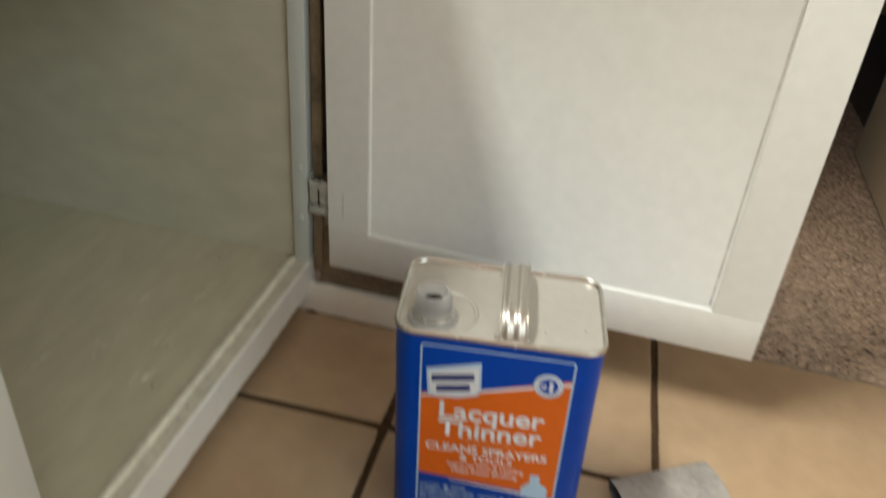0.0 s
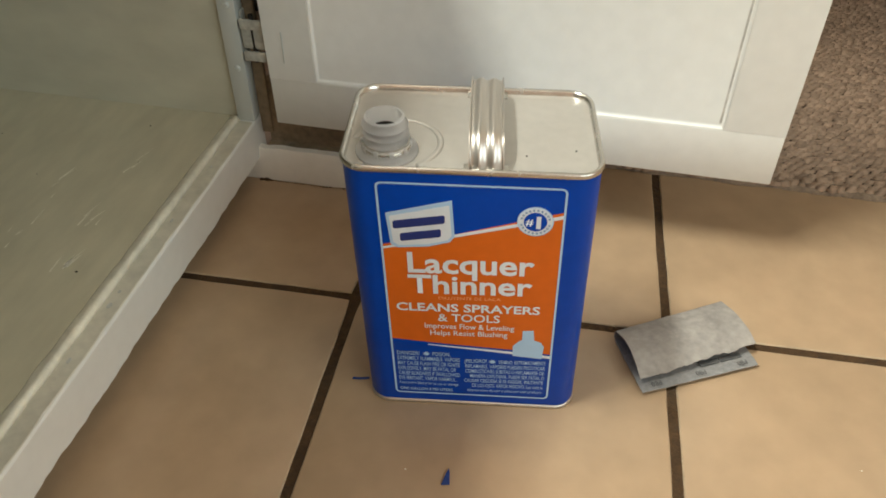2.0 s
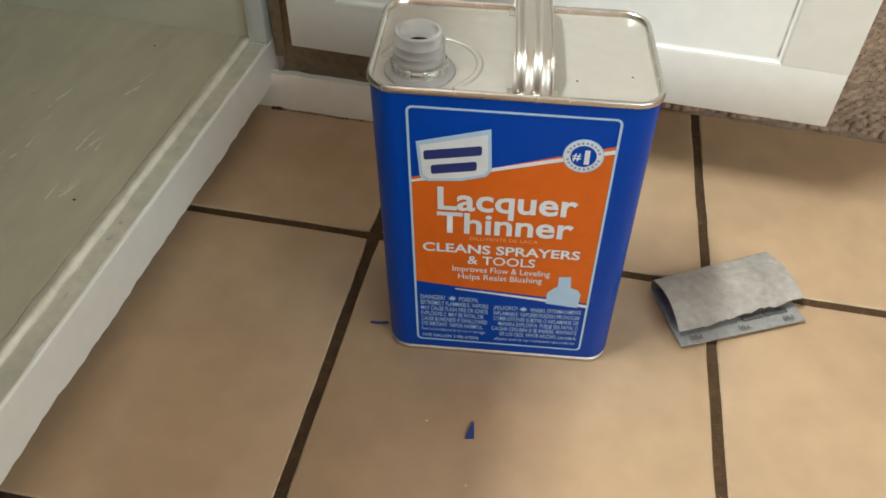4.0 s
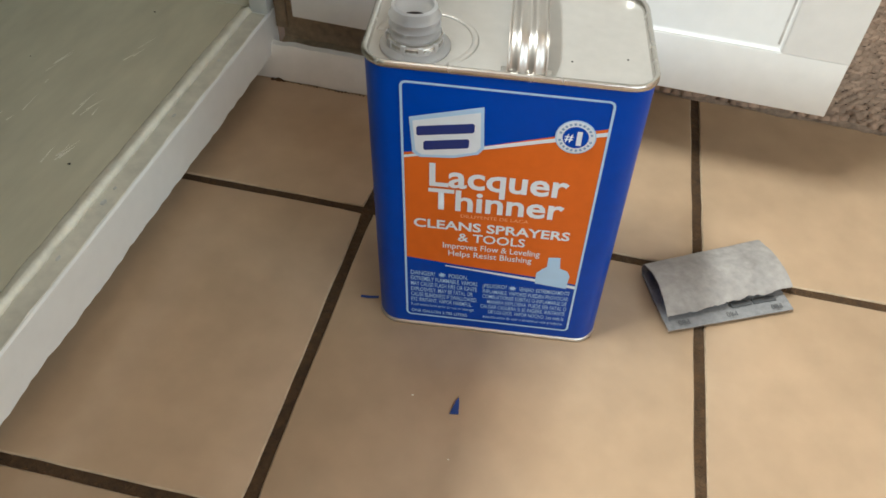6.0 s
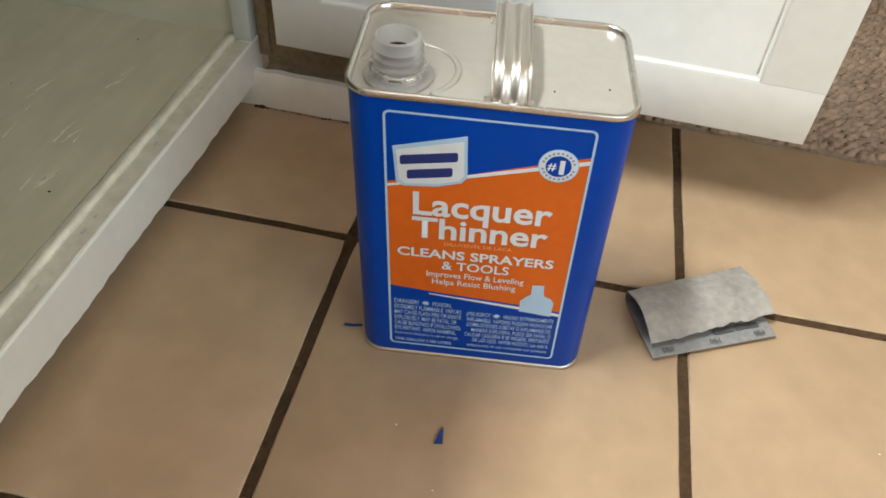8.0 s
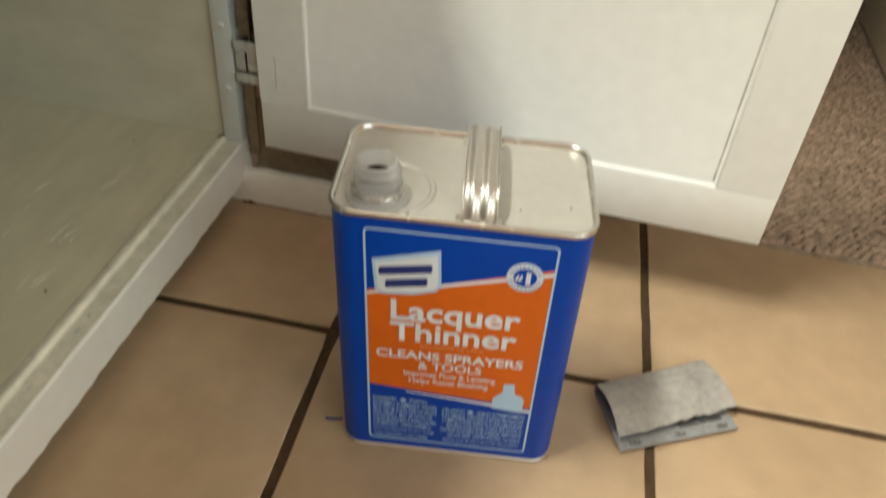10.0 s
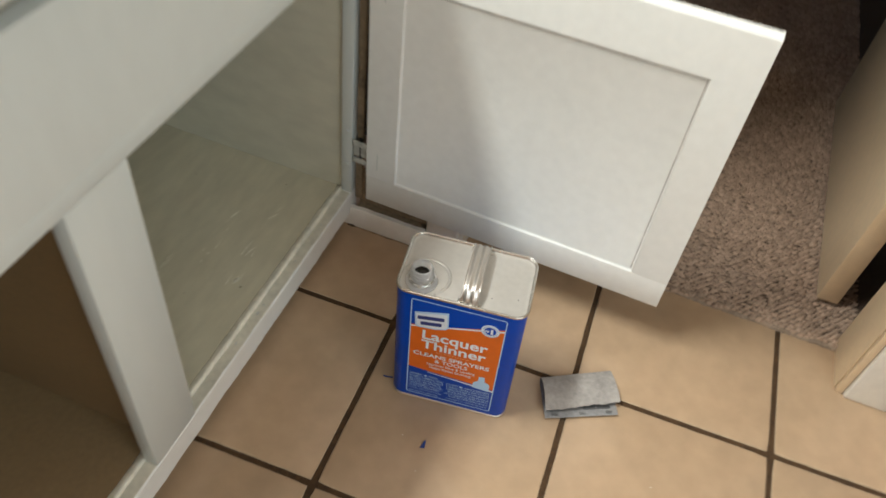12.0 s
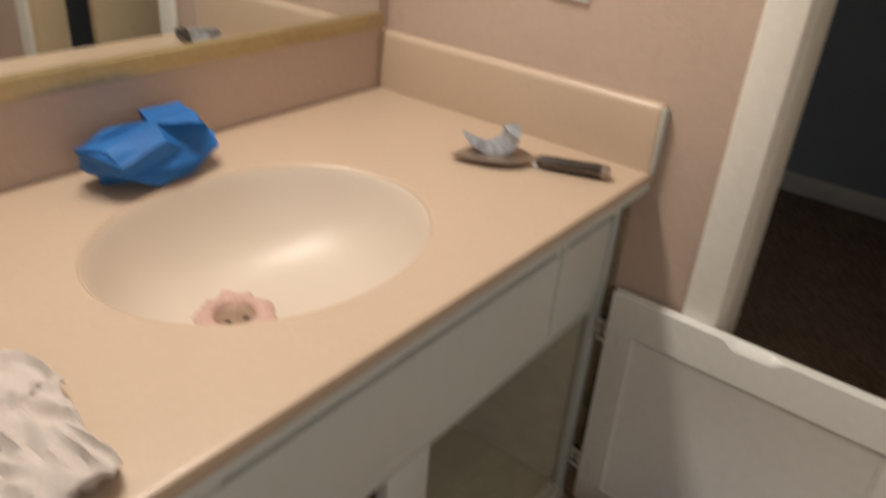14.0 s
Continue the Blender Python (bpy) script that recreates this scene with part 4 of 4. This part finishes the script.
for x, y, r in ((0.0905, -0.1905, 0.0008), (0.129, -0.235, 0.0006), (0.45, -0.12, 0.0008)):
    box(bm, x - r, x + r, y - r * 0.7, y + r * 0.7, 0.0003, 0.0003 + min(r * 0.6, 0.0006), bevel=r * 0.25, segments=1)
solid("floor_specks", bm, CAULK, "tiny specks of debris on the tiles", "debris", kind="stuff")
bm = bmesh.new()
for x, y, r in ((-0.2221, -0.1044, 0.0012), (-0.2708, 0.127, 0.0010), (-0.34, 0.02, 0.0006), (-0.29, -0.15, 0.0005), (-0.42, 0.08, 0.0007), (-0.25, 0.06, 0.0005)):
    box(bm, x - r, x + r, y - r * 0.8, y + r * 0.8, 0.0787, 0.0787 + r * 0.7, bevel=r * 0.3, segments=1)
solid("shelf_specks", bm, HANDLE, "dark specks of grit on the cabinet shelf", "debris", kind="stuff")
bm = bmesh.new()
for cx_, cy_, count in ((-0.2366, -0.0978, 6), (-0.2535, -0.0403, 5), (-0.3025, -0.0692, 4), (-0.3078, 0.0061, 4), (-0.26, 0.05, 3), (-0.36, -0.12, 4)):
    for i in range(count):
        x, y = cx_ + rng.gauss(0, 0.007), cy_ + rng.gauss(0, 0.010)
        l, a = 0.008 + 0.020 * rng.random(), radians(82 + rng.uniform(-12, 12))
        c, s_, w = math.cos(a), math.sin(a), 0.0004 + 0.0004 * rng.random()
        pts = [(x - s_ * w, y + c * w), (x + c * l * 0.6 - s_ * w * 0.6, y + s_ * l * 0.6 + c * w * 0.6), (x + c * l, y + s_ * l), (x + s_ * w, y - c * w)]
        bm.faces.new([bm.verts.new((px, py, 0.0789)) for px, py in pts])
solid("shelf_scratches", bm, CAULK, "pale scratches along the painted shelf", "scratches", kind="stuff", smooth=False)

# container at the back of the cabinet
cup = thing("plastic_container", "small white plastic container with a dark cap in the cabinet", "container", pose(-0.645, 0.055, 0.0787))
bm = bmesh.new()
loft(bm, [[(x, y, z) for x, y in outline(w, w, 0.010, 5)] for w, z in ((0.058, 0.0), (0.062, 0.003), (0.062, 0.055), (0.056, 0.060), (0.03, 0.062))])
part("body", bm, WHITEPLASTIC, cup)
bm = bmesh.new()
turned(bm, [(0.016, 0.0622), (0.016, 0.078), (0.014, 0.081), (0.001, 0.081)], close_first=True, close_last=True)
part("cap", bm, DARK, cup, "dark cap")


# ---- things on the countertop ----
def folds(b, seed, count, size, pitch):
    """Presses a number of straight creases into a form: zigzag offsets along random directions."""
    rnd = random.Random(seed)
    plan = []
    for k in range(count):
        d = Vector((rnd.gauss(0, 1), rnd.gauss(0, 1), rnd.gauss(0, 0.8))).normalized()
        n = Vector((rnd.gauss(0, 1), rnd.gauss(0, 1), rnd.gauss(0, 1))).normalized()
        plan.append((d, n, size * (0.85 ** k), pitch * (0.86 ** k) * rnd.uniform(0.8, 1.25), rnd.random()))
    for v in b.verts:
        p = v.co.copy()
        for d, n, a, w, ph in plan:
            q = (p.dot(d) + 0.12 * noise.noise(p * 1.7 + d * 9)) / w + ph
            v.co += n * a * (4 * abs(q - math.floor(q) - 0.5) - 1)


def masking_ball(m):
    """Masking paper crushed by hand: many slender flat facets meeting in sharp creases, one end standing higher."""
    rnd = random.Random(12)
    key = lambda g: tuple(round(c, 5) for c in g.co)
    b = bmesh.new()
    bmesh.ops.create_icosphere(b, subdivisions=2, radius=1.0)
    bmesh.ops.rotate(b, cent=(0, 0, 0), matrix=Matrix.Rotation(0.4, 3, "X") @ Matrix.Rotation(0.7, 3, "Z"), verts=b.verts)
    for k in range(70):
        e = rnd.choice(sorted(b.edges, key=lambda g: tuple(round(c, 5) for v in g.verts for c in v.co)))
        bmesh.ops.rotate_edges(b, edges=[e], use_ccw=True)
    for v in sorted(b.verts, key=key):
        p = v.co.normalized()
        block = (abs(p.x) ** 4 + abs(p.y) ** 4 + abs(p.z) ** 4) ** -0.25
        broad = 1 + 0.30 * noise.noise(p * 1.7 + Vector((3, 8, 1)))
        v.co = p * block * broad * rnd.uniform(0.80, 1.06) + Vector((rnd.gauss(0, 0.05), rnd.gauss(0, 0.05), rnd.gauss(0, 0.04)))
    bmesh.ops.triangulate(b, faces=b.faces)
    bmesh.ops.subdivide_edges(b, edges=b.edges, cuts=3, use_grid_fill=True)
    for v in b.verts:
        p = v.co.copy()
        v.co = p * (1 + 0.05 * noise.noise(p * 4.0 + Vector((4, 1, 7))))
    folds(b, 6, 3, 0.035, 0.8)
    for v in b.verts:
        x, y, z = v.co
        v.co = Vector((x * 0.054, y * 0.100, (z + 0.80) * 0.040 * (1 + 0.12 * y)))
    low = sorted(v.co.z for v in b.verts)[len(b.verts) // 50]
    for v in b.verts:
        v.co.z = max(v.co.z - low, 0.0)
    return solid("masking_paper", b, MASKING, "crumpled wad of blue masking paper by the wall", "masking paper", m, smooth=14)


def rag(m, size):
    """A dropped cotton cloth: a low heap of long folds running across each other, one corner drawn out."""
    b = bmesh.new()
    bmesh.ops.create_icosphere(b, subdivisions=6, radius=1.0)
    for v in b.verts:
        p = v.co.normalized()
        a = math.atan2(p.y, p.x)
        lobe = 1 + 0.10 * math.sin(3 * a + 0.6) + 0.07 * math.sin(7 * a + 2.0) + 0.16 * math.exp(-(((a - 0.62) / 0.25) ** 2))
        v.co = Vector((p.x * lobe, p.y * lobe, p.z if p.z < 0 else p.z ** 0.55))
    folds(b, 5, 7, 0.10, 0.95)
    for v in b.verts:
        x, y, z = v.co
        w = noise.noise((x * 2.2 + 0.9 * y, y * 5.5 - 1.2 * x, 4.0))
        ridge = 1 - min(abs(w) / 0.28, 1)
        if z < 0:
            v.co = Vector((x * size[0] * 0.7, y * size[1] * 0.7, 0.0))
            continue
        z = z * (0.72 + 0.20 * noise.noise((x * 1.6, y * 1.6, 1))) + 0.30 * ridge
        v.co = Vector((x * size[0], y * size[1], (z + 0.06) * size[2]))
    return solid("cleaning_rag", b, CLOTH, "crumpled white cotton rag on the countertop", "rag", m, smooth=60)


masking_ball(pose(-0.622, -0.388, TOP + 0.0006, 0, 0, 3))
rag(pose(-0.286, -0.820, TOP + 0.0006), (0.126, 0.116, 0.034))

# putty knife
knife = thing("putty_knife", "worn putty knife with a dark riveted handle on the countertop", "putty knife", pose(-0.385, 0.002, TOP, 0, 0, 20.9))
bm = bmesh.new()
rows = []
for x, w, z in ((0.0, 0.034, 0.0085), (0.014, 0.0400, 0.0092), (0.036, 0.043, 0.0100), (0.066, 0.042, 0.0108), (0.090, 0.036, 0.0114), (0.104, 0.027, 0.0117), (0.113, 0.016, 0.0120), (0.120, 0.009, 0.0122), (0.136, 0.008, 0.0125)):
    t = 0.0006 + 0.010 * x
    skew = 0.026 * (1 - min(x / 0.09, 1))
    rows.append([(x - skew * 0.1, -w, z), (x + skew, w, z), (x + skew, w, z + t), (x - skew * 0.1, -w, z + t)])
loft(bm, rows)
part("blade", bm, STEEL, knife, "scuffed grey steel blade", smooth=False)
bm = bmesh.new()
turned(bm, [(0.0001, 0.0), (0.006, 0.001), (0.0075, 0.006), (0.0062, 0.011), (0.0001, 0.012)], 0.128, -0.001, 16)
bmesh.ops.transform(bm, matrix=Matrix.Translation((0, 0, 0.0005)), verts=bm.verts)
part("ferrule", bm, WHITEPLASTIC, knife, "pale plastic collar")
bm = bmesh.new()
rows = []
for x, w, h in ((0.130, 0.0085, 0.0060), (0.136, 0.0105, 0.0075), (0.160, 0.0118, 0.0082), (0.195, 0.0122, 0.0085), (0.225, 0.0128, 0.0090), (0.229, 0.0126, 0.0088)):
    rows.append([(x, px, 0.0115 + pz) for px, pz in outline(2 * w, 2 * h, 0.0055, 4)])
loft(bm, rows)
grip = part("grip", bm, HANDLE, knife, "dark brown-black grip")
bm = bmesh.new()
rows = []
for x, w, h in ((0.2292, 0.0126, 0.0088), (0.236, 0.0126, 0.0088), (0.241, 0.0112, 0.0076), (0.2425, 0.008, 0.005)):
    rows.append([(x, px, 0.0115 + pz) for px, pz in outline(2 * w, 2 * h, min(0.0055, h), 4)])
loft(bm, rows)
part("end_cap", bm, STEEL, knife, "dull metal end cap")
for side in (-1, 1):
    bm = boxed(0.136, 0.229, side * 0.0122 - 0.0006, side * 0.0122 + 0.0006, 0.0108, 0.0124)
    part("tang", bm, STEEL, grip, "thin steel tang line", smooth=False)

# curled scrap on the blade
bm = bmesh.new()
rows = []
for i in range(41):
    s = i / 40
    a = radians(188 + 150 * s)
    r = 0.031
    x, z = r * 1.30 * math.cos(a), 0.0285 + r * (0.72 + 0.34 * s) * math.sin(a)
    end = min(1.0, s / 0.10, (1 - s) / 0.06 + 0.35)
    w = (0.011 + 0.017 * s ** 1.6 + 0.002 * noise.noise((s * 5, 1, 1))) * (0.45 + 0.55 * end)
    t = (0.008 + 0.016 * s ** 2 + 0.002 * noise.noise((s * 6, 4, 1))) * (0.4 + 0.6 * end)
    nx, nz = math.cos(a), math.sin(a)
    g = 0.003 * noise.noise((s * 6, 6, 2))
    rows.append([(x, -w, z), (x - nx * t * 0.7, -w * 0.6 + g, z - nz * t * 0.7), (x - nx * t, g, z - nz * t), (x - nx * t * 0.6, w * 0.6, z - nz * t * 0.6), (x, w, z), (x + nx * 0.002, 0, z + nz * 0.002)])
loft(bm, rows)
solid("caulk_curl", bm, SCRAP, "curled strip of grey scraped caulk on the blade", "caulk scrap", pose(-0.3270, 0.0330, TOP + 0.0112, 0, -20, 34) @ Matrix.Diagonal((1.12, 1.2, 1.75, 1)), smooth=50)

# ---- carpet pile ----
pile = np.random.default_rng(3)
nx_, ny_ = 126, 318
ix, iy = np.meshgrid(np.arange(nx_), np.arange(ny_))
px = -0.600 + ix.ravel() * 0.0106 + (iy.ravel() % 2) * 0.0053 + pile.normal(0, 0.0009, nx_ * ny_)
py = 0.2640 + iy.ravel() * 0.0065 + pile.normal(0, 0.0004, nx_ * ny_) + 0.0022 * np.sin(ix.ravel() * 0.9 + iy.ravel() * 0.13)
hh = 0.0125 + pile.normal(0, 0.0014, nx_ * ny_)
base = np.array([[-0.0074, 0, 0], [0, -0.0021, 0], [0.0074, 0, 0], [0, 0.0021, 0], [-0.0044, 0, 1], [0.0044, 0, 1]])
verts = np.repeat(np.stack([px, py, np.zeros_like(px)], 1), 6, 0)
tmpl = np.tile(base, (nx_ * ny_, 1))
verts[:, 0] += tmpl[:, 0] * np.repeat(pile.uniform(0.8, 1.2, nx_ * ny_), 6) + tmpl[:, 2] * np.repeat(pile.normal(0, 0.0008, nx_ * ny_), 6)
verts[:, 1] += tmpl[:, 1] + tmpl[:, 2] * np.repeat(pile.normal(0, 0.0006, nx_ * ny_), 6)
verts[:, 2] = 0.005 + tmpl[:, 2] * np.repeat(hh - 0.005, 6)
fc = np.array([[0, 1, 4, 4], [1, 5, 4, 4], [1, 2, 5, 5], [2, 3, 5, 5], [3, 4, 5, 5], [3, 0, 4, 4]])[:, :3]
faces = (np.arange(nx_ * ny_)[:, None, None] * 6 + fc[None]).reshape(-1, 3)
me = bpy.data.meshes.new("carpet_pile")
me.from_pydata(verts.tolist(), [], faces.tolist())
me.materials.append(PILE)
me.polygons.foreach_set("use_smooth", [True] * len(me.polygons))
tagged(new("carpet_pile", me), "looped brown carpet pile in rows", "carpet", kind="stuff")

# ---- floor tiles ----
def tile_mesh(w, d, seed):
    """A pressed tile with soft, slightly chipped edges."""
    b = bmesh.new()
    e = 0.0024
    rings = []
    for inset, z in ((0, -0.0065), (0, -0.0016), (e * 0.4, -0.0004), (e, 0.0)):
        ring = []
        n = 14
        hw, hd = w / 2 - inset, d / 2 - inset
        for cx, cy, dx, dy, nx, ny in ((-hw, -hd, 1, 0, 0, -1), (hw, -hd, 0, 1, 1, 0), (hw, hd, -1, 0, 0, 1), (-hw, hd, 0, -1, -1, 0)):
            for i in range(n):
                k = i / n
                x, y = cx + dx * 2 * hw * k, cy + dy * 2 * hd * k
                g = 0.0007 * noise.noise((x * 40 + seed, y * 40, 1)) + 0.0005 * noise.noise((x * 130, y * 130 + seed, 2)) - (0.0016 if i == 0 else 0)
                ring.append((x + nx * g - (dx * 0.0 if i else -dx * 0.0012), y + ny * g, z))
        rings.append(ring)
    loft(b, rings)
    b.faces.ensure_lookup_table()
    # bevel faces get the painted highlight
    for f in b.faces:
        if len(f.verts) == 4 and -0.0012 < f.calc_center_median().z < -0.0006:
            f.material_index = 1
    return finish(b, "tile", (TILE, TILE_EDGE), 30)


COLS = (-0.605, -0.3035, 0.0, 0.3025, 0.615, 0.918, 1.223, 1.529)
ROWS = (0.3045, 0.0, -0.3010, -0.606, -0.911, -1.217, -1.522, -1.828, -2.133, -2.438)
meshes = {}
for i, (xa, xb) in enumerate(zip(COLS, COLS[1:])):
    for j, (yb, ya) in enumerate(zip(ROWS, ROWS[1:])):
        size = (round(xb - xa - GAP, 4), round(yb - ya - GAP, 4))
        if size not in meshes:
            meshes[size] = tile_mesh(*size, 7.3 * len(meshes))
        ob = new("tile", meshes[size])
        ob.parent = floor
        ob.location = ((xa + xb) / 2, (ya + yb) / 2, 0.0004 * noise.noise((i * 3.1, j * 2.7, 0.5)))
        ob.rotation_euler = (radians(0.10 * noise.noise((i * 5.3, j + 0.4, 1))), radians(0.10 * noise.noise((i + 0.3, j * 5.1, 2))), radians(0.3 * noise.noise((i * 2.2, j * 3.3, 5))))
